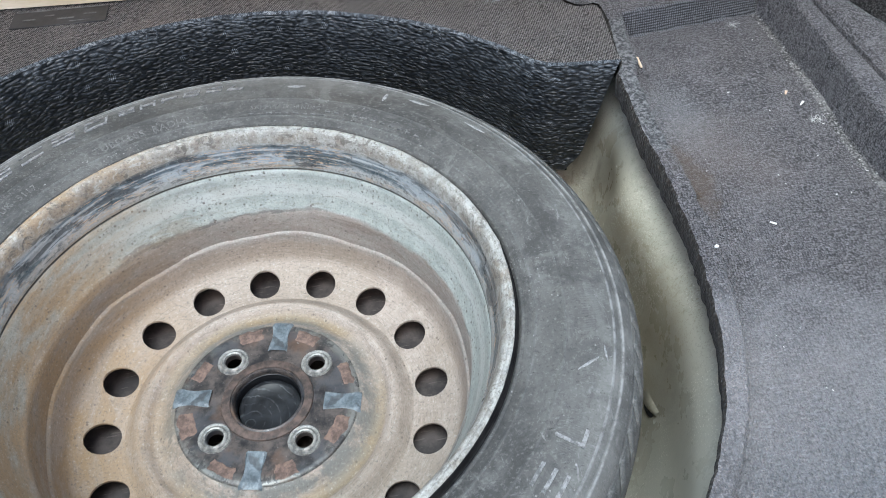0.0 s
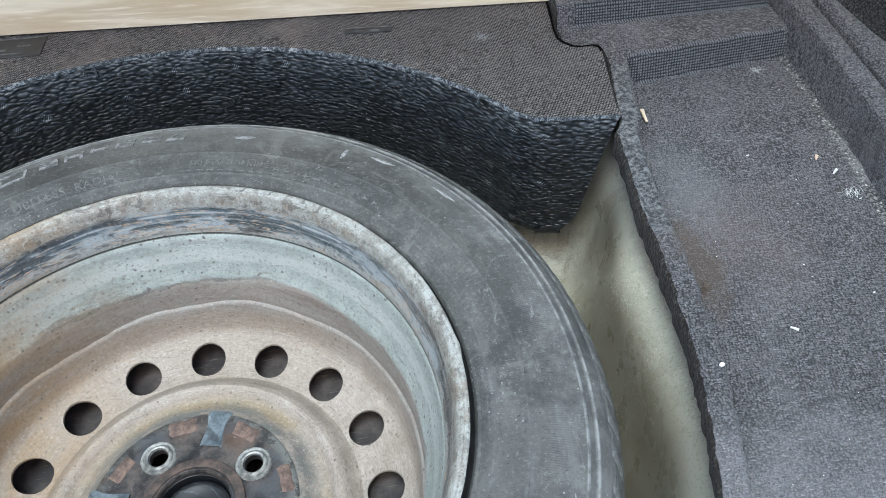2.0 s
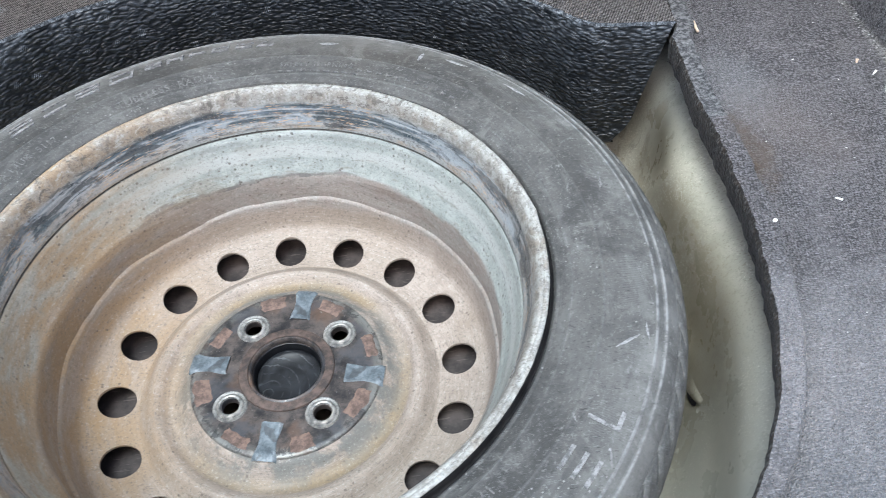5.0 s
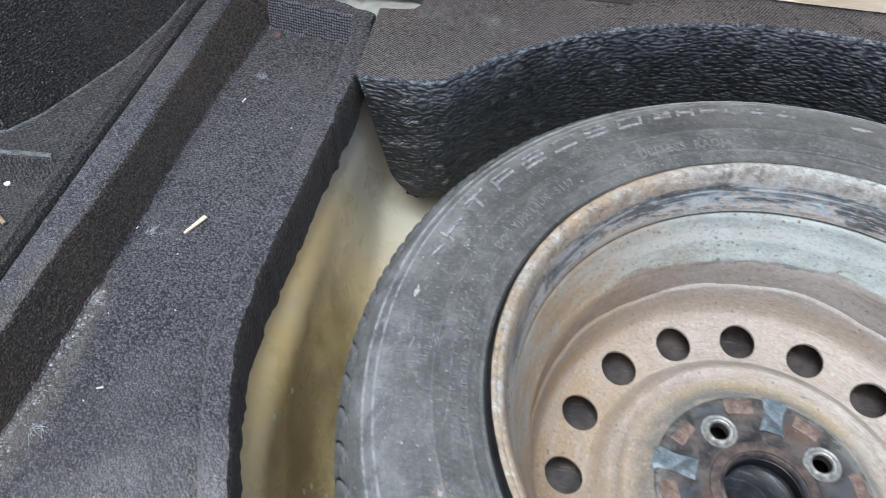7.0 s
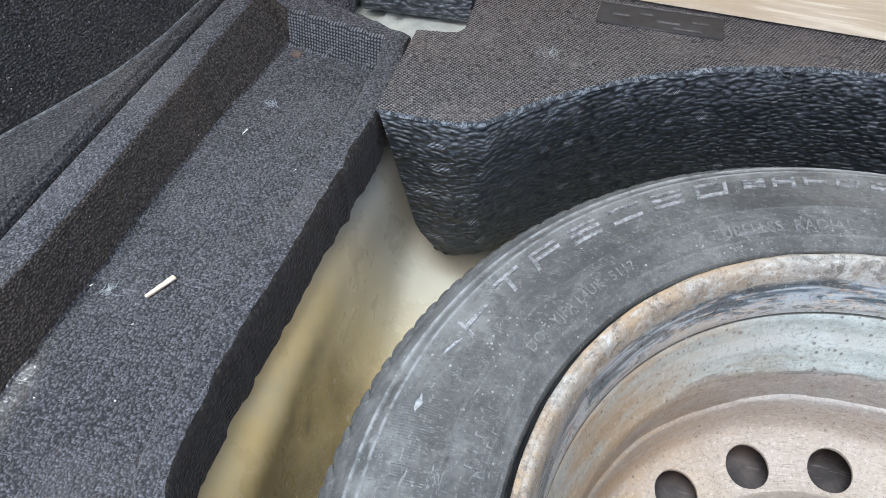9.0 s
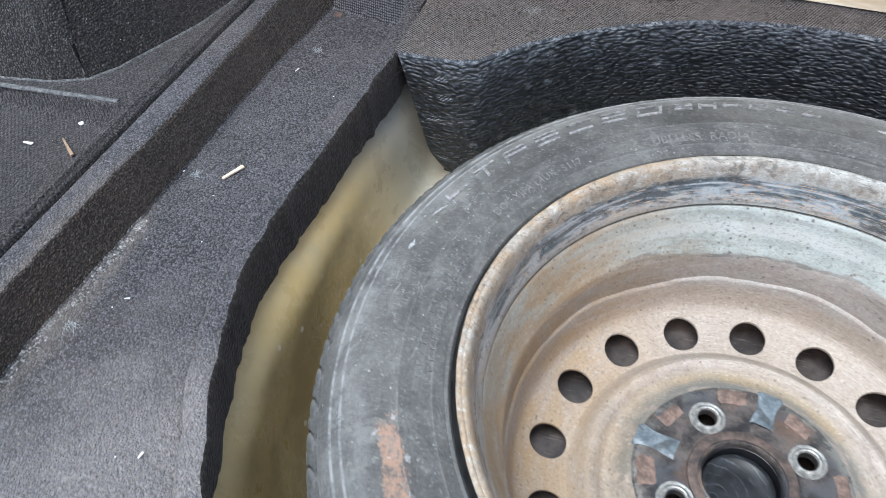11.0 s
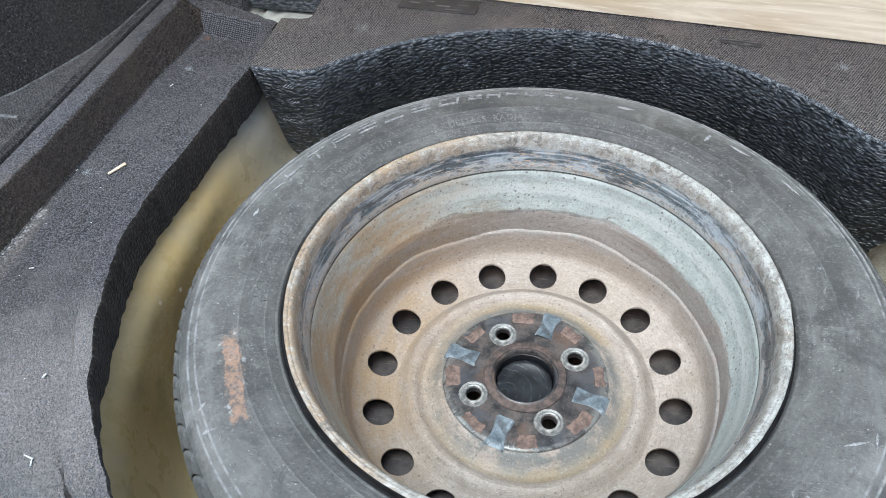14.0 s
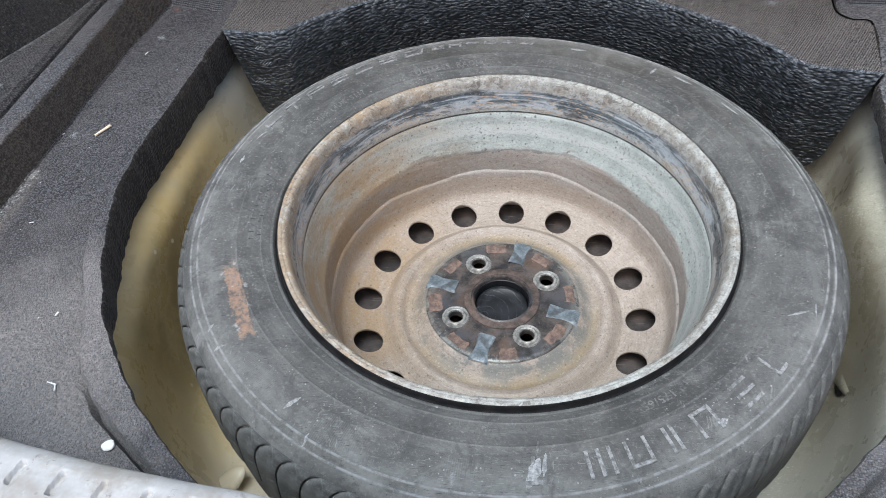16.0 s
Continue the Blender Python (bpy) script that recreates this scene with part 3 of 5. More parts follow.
    worn = m.mix(m.ramp(m.noise(30, 5, 0.75), 0.52, 0.66, 0, 0.55), worn, (0.23, 0.185, 0.14))
    worn = m.mix(m.math("MULTIPLY", m.ramp(r, 0.1890, 0.1862), m.ramp(m.noise(60, 5, 0.75), 0.42, 0.62, 0.1, 0.6)), worn, (0.20, 0.16, 0.12))
    c = m.mix(m.math("MULTIPLY", lip, 0.85), c, worn)
    lip_dirt = m.math("MULTIPLY", m.math("MULTIPLY", lip, m.ramp(x, 0.02, -0.15)), m.ramp(m.noise(45, 5, 0.75), 0.36, 0.62, 0.15, 0.85))
    c = m.mix(lip_dirt, c, (0.31, 0.225, 0.145))
    orange = m.math("MULTIPLY", m.ramp(m.math("ADD", r, m.math("MULTIPLY", wob, 0.12)), 0.1900, 0.1925), m.ramp(m.noise(14, 4, 0.6), 0.40, 0.55, 0, 0.55))
    c = m.mix(m.math("MULTIPLY", orange, m.ramp(x, 0.0, -0.14)), c, (0.40, 0.26, 0.14))
    flaked = m.noise(120, 6, 0.75, flat_co.outputs[0], 0.8)
    flaked_at = m.ramp(m.noise(15, 3, 0.6), 0.38, 0.56, 0.35, 1.0)
    c = m.mix(m.math("MULTIPLY", m.math("MULTIPLY", lip, m.ramp(flaked, 0.535, 0.575, 0, 0.8)), flaked_at), c, (0.115, 0.105, 0.095))
    c = m.mix(m.math("MULTIPLY", lip, m.ramp(flaked, 0.43, 0.39, 0, 0.5)), c, (0.50, 0.51, 0.49))
    shed = m.math("MULTIPLY", m.math("MULTIPLY", m.ramp(zs, 0.1555, 0.158), m.ramp(zs, 0.181, 0.176)), flaked_at)
    c = m.mix(m.math("MULTIPLY", shed, m.ramp(m.noise(85, 5, 0.7, around, 0.6), 0.525, 0.565, 0, 0.8)), c, (0.045, 0.052, 0.058))
    pit = m.cells(310)
    c = m.mix(m.math("MULTIPLY", lip, m.ramp(pit, 0.14, 0.26, 0.5, 0)), c, (0.12, 0.10, 0.085))
    c = m.mix(m.ramp(fine, 0.56, 0.70, 0, 0.35), c, (0.60, 0.60, 0.575))
    c = m.mix(m.ramp(fine, 0.45, 0.33, 0, 0.6), c, (0.13, 0.12, 0.108))
    m.color(c)
    m.rough(m.math("MULTIPLY", m.ramp(mott, 0.3, 0.7, 0.40, 0.66), m.math("SUBTRACT", 1.0, m.math("MULTIPLY", zone, 0.4))))
    m.bump(dark, 0.0010, 0.5)
    m.bump(mott, 0.0014, 0.4)
    m.bump(fine, 0.0005, 0.5)
    return m.mat


def hub_material():
    """Bare mounting face: dark scale and rust."""
    m = Nodes("hub_steel", 0.42, 0.35, 0.5)
    n = m.noise(75, 6, 0.75)
    big = m.noise(24, 4, 0.6)
    c = m.mix(m.ramp(n, 0.36, 0.66), (0.034, 0.034, 0.037), (0.13, 0.108, 0.098))
    c = m.mix(m.ramp(big, 0.5, 0.68, 0, 0.7), c, (0.16, 0.10, 0.072))
    c = m.mix(m.ramp(m.noise(330, 3, 0.7), 0.64, 0.74, 0, 0.6), c, (0.34, 0.33, 0.32))
    x, y, z = m.axis()
    r = m.math("SQRT", m.math("ADD", m.math("MULTIPLY", x, x), m.math("MULTIPLY", y, y)))
    rim_dust = m.math("MULTIPLY", m.ramp(r, 0.063, 0.0745), m.ramp(m.noise(55, 5, 0.7), 0.38, 0.60, 0.1, 0.95))
    c = m.mix(rim_dust, c, (0.225, 0.23, 0.218))
    scale = m.noise(95, 5, 0.75, None, 0.5)
    c = m.mix(m.math("MULTIPLY", m.ramp(r, 0.060, 0.070), m.ramp(scale, 0.53, 0.58, 0, 0.75)), c, (0.040, 0.040, 0.042))
    # dark blue sheen put into the colour in patches
    sheen = m.ramp(m.noise(38, 3, 0.5), 0.52, 0.64, 0, 0.6)
    c = m.mix(sheen, c, (0.060, 0.070, 0.085))
    m.color(c).rough(m.ramp(n, 0.3, 0.7, 0.28, 0.6)).bump(n, 0.0010, 0.5)
    return m.mat


def simple(name, a, b, scale, rough, metal=0.0, depth=0.0006, spec=0.5):
    m = Nodes(name, rough, metal, spec)
    n = m.noise(scale, 5, 0.7)
    f = m.noise(scale * 9, 3, 0.7)
    c = m.mix(m.ramp(n, 0.34, 0.68), a, b)
    c = m.mix(m.ramp(f, 0.62, 0.75, 0, 0.4), c, tuple(min(1, v * 1.6) for v in b))
    m.color(c).bump(n, depth, 0.5)
    return m.mat


def dish_material():
    """Dark dish, clouded blue-grey, with paler curved arcs."""
    m = Nodes("dark_dish", 0.4, 0, 0.35)
    cloud = m.noise(45, 5, 0.65, None, 0.8)
    x, y, z = m.axis()
    dx, dy = m.math("ADD", x, 0.016), m.math("ADD", y, 0.012)
    r = m.math("SQRT", m.math("ADD", m.math("MULTIPLY", dx, dx), m.math("MULTIPLY", dy, dy)))
    arc = m.ramp(m.math("SINE", m.math("ADD", m.math("MULTIPLY", r, 900.0), m.math("MULTIPLY", cloud, 9.0))), 0.80, 1.0)
    c = m.mix(m.ramp(cloud, 0.38, 0.66), (0.006, 0.0065, 0.008), (0.020, 0.023, 0.028))
    c = m.mix(m.math("MULTIPLY", arc, m.ramp(m.noise(60, 3, 0.6), 0.45, 0.62, 0, 0.6)), c, (0.075, 0.083, 0.092))
    m.color(c).rough(m.ramp(cloud, 0.3, 0.7, 0.40, 0.60))
    return m.mat


def silver_material():
    """Pale silver plastic, smudged with brown dirt and scuffs."""
    m = Nodes("silver_plastic", 0.45, 0, 0.4)
    n, f = m.noise(30, 6, 0.7), m.noise(330, 4, 0.75)
    c = m.mix(m.ramp(n, 0.35, 0.65), (0.36, 0.36, 0.357), (0.46, 0.46, 0.46))
    c = m.mix(m.ramp(m.noise(17, 5, 0.75), 0.48, 0.66, 0, 0.7), c, (0.27, 0.245, 0.21))
    c = m.mix(m.ramp(m.noise(75, 5, 0.8), 0.58, 0.66, 0, 0.6), c, (0.16, 0.135, 0.11))
    c = m.mix(m.ramp(f, 0.58, 0.72, 0, 0.4), c, (0.58, 0.58, 0.58))
    c = m.mix(m.ramp(m.cells(120), 0.06, 0.12, 0.5, 0), c, (0.2, 0.18, 0.16))
    m.color(c).bump(f, 0.0004, 0.4)
    return m.mat


def wood_material():
    """Pale raw plywood with long grain."""
    m = Nodes("pale_wood", 0.6, 0, 0.4)
    long = m.noise(26, 5, 0.65, m.scaled(0.16, 1.4, 2.2), 0.6)
    fine = m.noise(160, 4, 0.7, m.scaled(0.10, 1.0, 2.0), 0.3)
    c = m.mix(m.ramp(long, 0.36, 0.66), (0.56, 0.45, 0.31), (0.80, 0.72, 0.58))
    c = m.mix(m.ramp(fine, 0.52, 0.72, 0, 0.6), c, (0.88, 0.82, 0.70))
    c = m.mix(m.ramp(m.noise(9, 4, 0.6, m.scaled(0.3, 1.5, 3.0)), 0.63, 0.72, 0, 0.5), c, (0.36, 0.25, 0.15))
    m.color(c).bump(fine, 0.0006, 0.4)
    return m.mat


def pad_steel_material():
    """Worn bluish steel pad: highlights and dark edges put into the colour as patches."""
    m = Nodes("bare_steel", 0.45, 0.15, 0.5)
    n, f = m.noise(95, 5, 0.7), m.noise(60, 4, 0.6, m.scaled(1, 1, 1, 0.4), 0.8)
    c = m.mix(m.ramp(n, 0.34, 0.64), (0.075, 0.095, 0.112), (0.19, 0.228, 0.256))
    c = m.mix(m.ramp(f, 0.56, 0.68, 0, 0.6), c, (0.38, 0.42, 0.45))
    c = m.mix(m.ramp(f, 0.44, 0.36, 0, 0.6), c, (0.05, 0.052, 0.055))
    m.color(c).bump(n, 0.0012, 0.6)
    return m.mat


def pad_material():
    """Dark brown rubbery pad with pale streaks."""
    m = Nodes("old_pad", 0.6)
    n = m.noise(38, 5, 0.7)
    c = m.mix(m.ramp(n, 0.34, 0.68), (0.020, 0.016, 0.016), (0.075, 0.060, 0.055))
    pale_streak = m.strokes((0.5, 2.4), 0.026, 0.0020, 0.67, 0.70)
    c = m.mix(m.math("MULTIPLY", pale_streak, 0.28), c, (0.22, 0.19, 0.17))
    m.color(c).bump(n, 0.001, 0.5)
    return m.mat


CARPET = carpet_material("carpet_felt", (0.038, 0.037, 0.042), (0.172, 0.167, 0.182), 620.0, 0.30, 0.30, (0.362, 0.055),
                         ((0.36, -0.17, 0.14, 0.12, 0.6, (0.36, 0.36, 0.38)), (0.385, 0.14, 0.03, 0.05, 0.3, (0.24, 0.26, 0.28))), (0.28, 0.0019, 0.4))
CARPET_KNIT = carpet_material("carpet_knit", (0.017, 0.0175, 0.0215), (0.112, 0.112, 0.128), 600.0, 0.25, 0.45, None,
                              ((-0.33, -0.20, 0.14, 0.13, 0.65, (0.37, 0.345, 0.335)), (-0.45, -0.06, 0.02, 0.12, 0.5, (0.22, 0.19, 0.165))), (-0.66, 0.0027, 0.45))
FRAYED = carpet_material("frayed_felt", (0.058, 0.056, 0.059), (0.245, 0.24, 0.243), 520.0, 0.6, 0.95)
# darker brown copy of the carpet: the steep wall's shade is in its colour
STEEP = carpet_material("shaded_felt", (0.014, 0.010, 0.0085), (0.062, 0.048, 0.040), 520.0, 0.1, 0.35)
PANEL_CARPET = woven_material("panel_carpet", (0.068, 0.063, 0.062), (0.262, 0.247, 0.242), 0.0021, 0.5)
FELT = carpet_material("side_felt", (0.007, 0.0065, 0.007), (0.037, 0.035, 0.036), 520.0, 0.3, 0.8)
STRETCHED = stretched_material()
TORN = torn_material()
BACKING = carpet_material("carpet_backing", (0.010, 0.0075, 0.0065), (0.032, 0.025, 0.021), 300.0)
PIPING = simple("grey_cord", (0.04, 0.042, 0.045), (0.16, 0.165, 0.17), 300, 0.8)
FOAM = foam_skin_material()
WORN = worn_edge_material()
CREAM = cream_material()
TYRE = tyre_material()
LETTER = rubber_letter_material()
STEEL = steel_material()
HUB = hub_material()
RUST = simple("rust_patch", (0.085, 0.060, 0.052), (0.215, 0.145, 0.118), 140, 0.85)
OLD_RUST = simple("dark_rust", (0.045, 0.036, 0.034), (0.135, 0.095, 0.080), 120, 0.6, 0.2)
BARE = pad_steel_material()
BOSS = simple("boss_steel", (0.14, 0.142, 0.14), (0.40, 0.395, 0.375), 190, 0.45, 0.4, 0.0010)
SILVER = silver_material()
WOOD = wood_material()
CHIP = simple("chip_wood", (0.66, 0.50, 0.35), (0.84, 0.72, 0.58), 400, 0.7)
BROWNCHIP = simple("brown_sliver", (0.22, 0.15, 0.10), (0.38, 0.27, 0.19), 400, 0.8)
FLAKE = simple("white_flake", (0.75, 0.75, 0.74), (0.86, 0.86, 0.85), 300, 0.6)
PALE = simple("pale_body_paint", (0.36, 0.38, 0.35), (0.52, 0.54, 0.50), 60, 0.5)
BROWN = simple("brown_fluff", (0.05, 0.036, 0.025), (0.13, 0.095, 0.07), 300, 0.9)
LINT = simple("grey_lint", (0.22, 0.25, 0.27), (0.42, 0.45, 0.47), 300, 0.9)
PALE_LINT = simple("pale_lint", (0.42, 0.43, 0.44), (0.66, 0.67, 0.66), 300, 0.9)
BLACK = simple("black_plastic", (0.018, 0.018, 0.02), (0.035, 0.035, 0.038), 60, 0.5)
CARD = simple("dull_print", (0.06, 0.06, 0.062), (0.15, 0.15, 0.155), 120, 0.7)
RUBBER_GAP = simple("bead_black", (0.008, 0.008, 0.009), (0.020, 0.020, 0.021), 80, 0.6, 0.0, 0.0006, 0.2)
MAT = pad_material()
DISH = dish_material()
SLEEVE = simple("greasy_bore", (0.006, 0.007, 0.009), (0.016, 0.018, 0.022), 70, 0.35, 0.0, 0.0006, 0.3)
# flat black that stands for the dark inside gaps
GAP_BLACK = simple("gap_black", (0.004, 0.004, 0.004), (0.010, 0.009, 0.009), 200, 1.0, 0.0, 0.0006, 0.0)
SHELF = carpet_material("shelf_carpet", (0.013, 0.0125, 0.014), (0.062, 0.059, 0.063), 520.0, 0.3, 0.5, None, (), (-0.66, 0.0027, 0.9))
ASPHALT = simple("asphalt", (0.04, 0.04, 0.042), (0.075, 0.073, 0.07), 30, 0.9)

# ---- building helpers ----


def finish(bm, name, material, smooth=True):
    bmesh.ops.remove_doubles(bm, verts=bm.verts, dist=1e-6)
    bmesh.ops.recalc_face_normals(bm, faces=bm.faces)
    me = bpy.data.meshes.new(name)
    bm.to_mesh(me)
    bm.free()
    for mt in material if isinstance(material, (list, tuple)) else [material]:
        me.materials.append(mt)
    if smooth:
        me.polygons.foreach_set("use_smooth", [True] * len(me.polygons))
        me.set_sharp_from_angle(angle=radians(42))
    return me


def thing(name, bm, material, label, category, group="", kind="", smooth=True):
    return tagged(new(name, finish(bm, name, material, smooth)), label, category, group, kind)


def part(name, bm, material, parent, label="", smooth=True):
    ob = new(name, finish(bm, name, material, smooth))
    ob.parent = parent
    return tagged(ob, label)


def again(name, me, parent, m):
    """One more part on a mesh that is already built."""
    ob = new(name, me)
    ob.parent = parent
    ob.matrix_local = m
    return ob


def sheet(bm, rows, material=0, keep=None):
    """Faces between rows of points; keep(centre) may leave some out."""
    vs = [[bm.verts.new(p) for p in row] for row in rows]
    for a, b in zip(vs, vs[1:]):
        for i in range(len(a) - 1):
            q = (a[i], a[i + 1], b[i + 1], b[i])
            if keep and not keep(sum((v.co for v in q), Vector()) / 4):
                continue
            bm.faces.new(q).material_index = material
    return vs


def turned(bm, profile, segs, a0=0.0, a1=360.0, mats=None):
    """Turns a profile of (r, z) round the z axis."""
    full = abs(a1 - a0) >= 360
    n = segs if full else segs + 1
    ring = []
    for k in range(n):
        a = radians(a0 + (a1 - a0) * k / segs)
        ring.append([bm.verts.new((r * math.cos(a), r * math.sin(a), z)) for r, z in profile])
    for k in range(segs):
        p, q = ring[k], ring[(k + 1) % n]
        for i in range(len(profile) - 1):
            fc = bm.faces.new((p[i], q[i], q[i + 1], p[i + 1]))
            if mats:
                fc.material_index = mats[i]


def holed_ring(bm, r0, r1, count, rc, rh, zf, first, side=10, drop=0.003, rings=4):
    """A ring from r0 to r1 with count round holes of radius rh on the circle rc; zf gives the height at a radius."""
    half = math.pi / count
    for k in range(count):
        ac = radians(first) + 2 * half * k
        edge = []
        for i in range(side):
            s = 2 * i / side - 1
            edge.append((s * half, r0))
        for i in range(side):
            edge.append((half, r0 + (r1 - r0) * i / side))
        for i in range(side):
            edge.append((half - 2 * half * i / side, r1))
        for i in range(side):
            edge.append((-half, r1 - (r1 - r0) * i / side))
        loops = []
        for j in range(rings + 1):
            s = j / rings
            loop = []
            for th, r in edge:
                px, py = r * math.sin(th), r * math.cos(th) - rc
                d = math.hypot(px, py)
                hx, hy = px / d * rh, py / d * rh
                hr, ha = math.hypot(hx, hy + rc), math.atan2(hx, hy + rc)
                rr, aa = r + (hr - r) * s, th + (ha - th) * s
                a = ac + aa
                loop.append(bm.verts.new((rr * math.cos(a), rr * math.sin(a), zf(rr))))
            loops.append(loop)
        loops.append([bm.verts.new((v.co.x, v.co.y, v.co.z - drop)) for v in loops[-1]])
        for p, q in zip(loops, loops[1:]):
            for i in range(len(p)):
                bm.faces.new((p[i], p[(i + 1) % len(p)], q[(i + 1) % len(p)], q[i]))


def block(x0, y0, z0, x1, y1, z1, bevel=0.003, segs=2, taper=0.0):
    bm = bmesh.new()
    bmesh.ops.create_cube(bm, size=1)
    for v in bm.verts:
        k = taper if v.co.z < 0 else 0.0
        v.co = Vector(((x0 + x1) / 2 + v.co.x * (x1 - x0 - k), (y0 + y1) / 2 + v.co.y * (y1 - y0 - k), (z0 + z1) / 2 + v.co.z * (z1 - z0)))
    if bevel:
        bmesh.ops.bevel(bm, geom=bm.edges[:], offset=bevel, segments=segs, affect="EDGES", profile=0.6)
    return bm


def lerp(x, pts):
    """The value at x of a smooth curve through (x, value) points."""
    if x <= pts[0][0]:
        return pts[0][1]
    for (a, u), (b, v) in zip(pts, pts[1:]):
        if x <= b:
            s = (x - a) / (b - a)
            return u + (v - u) * s
    return pts[-1][1]


def step(x, a, b):
    s = min(1, max(0, (x - a) / (b - a)))
    return s * s * (3 - 2 * s)


def rag(x, y, size, amount):
    return noise.noise(Vector((x / size, y / size, 3.7))) * amount


# ---- the wheel well: cream-painted sheet metal ----
FLOOR = 0.012
bm = bmesh.new()
profile = [(0.0005, FLOOR), (0.10, FLOOR), (0.20, FLOOR), (0.272, FLOOR), (0.280, 0.0125), (0.288, 0.0138), (0.296, 0.016), (0.303, 0.020), (0.309, 0.024), (0.314, 0.028), (0.321, 0.038), (0.326, 0.048), (0.331, 0.062), (0.334, 0.075),
           (0.3365, 0.090), (0.3385, 0.105), (0.3405, 0.118), (0.3435, 0.129), (0.349, 0.138), (0.356, 0.145), (0.366, 0.151), (0.380, 0.155), (0.43, 0.157)]
turned(bm, profile, 160)


def well_reach(a):
    """How far the well goes out at an angle: round at the rear, flatter along the sides, squarer towards the front."""
    c, s = math.cos(a), math.sin(a)
    wide = 0.329 if c < 0 else 0.325 + 0.026 * step(s, 0.26, 0.48)
    if s <= 0.0:
        return wide + 0.004 * step(-s, 0.2, 0.8)
    return 1 / ((abs(c) / wide) ** 5 + (max(s, 0.01) / 0.405) ** 5) ** 0.2


LEDGE = [(0.272, 0.012), (0.285, 0.020), (0.298, 0.034), (0.310, 0.050), (0.322, 0.064), (0.335, 0.075)]
for v in bm.verts:
    r = math.hypot(v.co.x, v.co.y)
    if r > 0.27:
        a = math.atan2(v.co.y, v.co.x)
        # towards the front the floor climbs to a ledge that carries the tray
        v.co.z = max(v.co.z, FLOOR + (lerp(r, LEDGE) - FLOOR) * step(math.sin(a), 0.30, 0.75))
        k = 1 + (well_reach(a) / 0.343 - 1) * step((r - 0.27) / 0.06, 0, 1)
        v.co.x, v.co.y = v.co.x * k, v.co.y * k
well = thing("wheel_well", bm, CREAM, "cream painted sheet metal spare wheel well, dusty", "wheel well", kind="structure")

for n, (a, r) in enumerate(((-139.0, 0.304), (-131.5, 0.306), (-124.0, 0.306), (-116.5, 0.306))):
    bm = bmesh.new()
    bmesh.ops.create_uvsphere(bm, u_segments=18, v_segments=10, radius=1)
    for v in bm.verts:
        v.co = Vector((v.co.x * 0.026, v.co.y * 0.011, v.co.z * 0.0055))
    bm.transform(pose(r * math.cos(radians(a)), r * math.sin(radians(a)), 0.022, 0, 28, a))
    part("pressed_bead", bm, CREAM, well)

bm = bmesh.new()
rows = []
for i in range(9):
    s = i / 8
    rows.append([(0.0052 * (j / 4 - 1) * (1 - 0.55 * s * s), -0.009 + 0.020 * s, 0.0042 * math.sin(s * 2.6) * (1 - 0.5 * (j / 4 - 1) ** 2) + 0.0006) for j in range(9)])
sheet(bm, rows)
wall_out = Vector((-0.937, 0.185, 0.300)).normalized()
tab_along = Vector((-0.05, -0.90, 0.43))
tab_along = (tab_along - wall_out * tab_along.dot(wall_out)).normalized()
tab_turn = Matrix((tab_along.cross(wall_out), tab_along, wall_out)).transposed().to_4x4()
bm.transform(Matrix.Translation((0.3046, -0.0655, 0.0590)) @ tab_turn @ Matrix.Diagonal((1.1, 1.5, 0.75, 1)))
part("pressed_tab", bm, CREAM, well, "small pressed metal tab")
bm = bmesh.new()
turned(bm, [(0.0002, 0.0004), (0.0030, 0.0004), (0.0036, 0.0)], 16)
for v in bm.verts:
    v.co.y *= 2.4
slit = part("slot", bm, RUBBER_GAP, well, "dark slot under the tab")
slit.matrix_local = Matrix.Translation(Vector((0.3046, -0.0655, 0.0590)) + tab_turn.to_3x3() @ Vector((0.0062, 0.002, 0.0009))) @ tab_turn
# pad added under the wheel to keep the vent holes dark
bm = bmesh.new()
turned(bm, [(0.0005, 0.028), (0.03, 0.0282), (0.08, 0.029), (0.150, 0.029), (0.205, 0.0285), (0.212, 0.026), (0.214, FLOOR)], 72)
for v in bm.verts:
    if v.co.z > 0.02:
        v.co.z += rag(v.co.x, v.co.y, 0.03, 0.002)
thing("round_pad", bm, MAT, "dark brown round pad on the well floor under the wheel", "pad")
bm = bmesh.new()
turned(bm, [(0.0005, 0.0520), (0.010, 0.0521), (0.0205, 0.0522), (0.0212, 0.0528), (0.0220, 0.0530), (0.0246, 0.0530), (0.0252, 0.0526), (0.0252, 0.0285)], 64)
thing("dark_dish", bm, DISH, "dark glossy dish below the centre bore of the wheel", "dish")

# ---- the moulded carpet on either side ----
EDGE_LEFT = [(-0.34, -0.03), (-0.31, -0.105), (-0.292, -0.142), (-0.274, -0.176), (-0.255, -0.200), (-0.223, -0.236), (-0.193, -0.261), (-0.155, -0.289), (-0.106, -0.312), (-0.06, -0.327),
             (-0.02, -0.336), (0.03, -0.338), (0.10, -0.333), (0.17, -0.327), (0.236, -0.322), (0.50, -0.322)]
EDGE_RIGHT = [(-0.34, 0.03), (-0.31, 0.10), (-0.274, 0.170), (-0.240, 0.213), (-0.193, 0.259), (-0.160, 0.281), (-0.133, 0.295), (-0.109, 0.304), (-0.075, 0.314), (-0.031, 0.323), (0.039, 0.331),
              (0.107, 0.334), (0.176, 0.341), (0.187, 0.347), (0.252, 0.360), (0.284, 0.3625), (0.286, 0.343), (0.296, 0.331), (0.50, 0.338)]


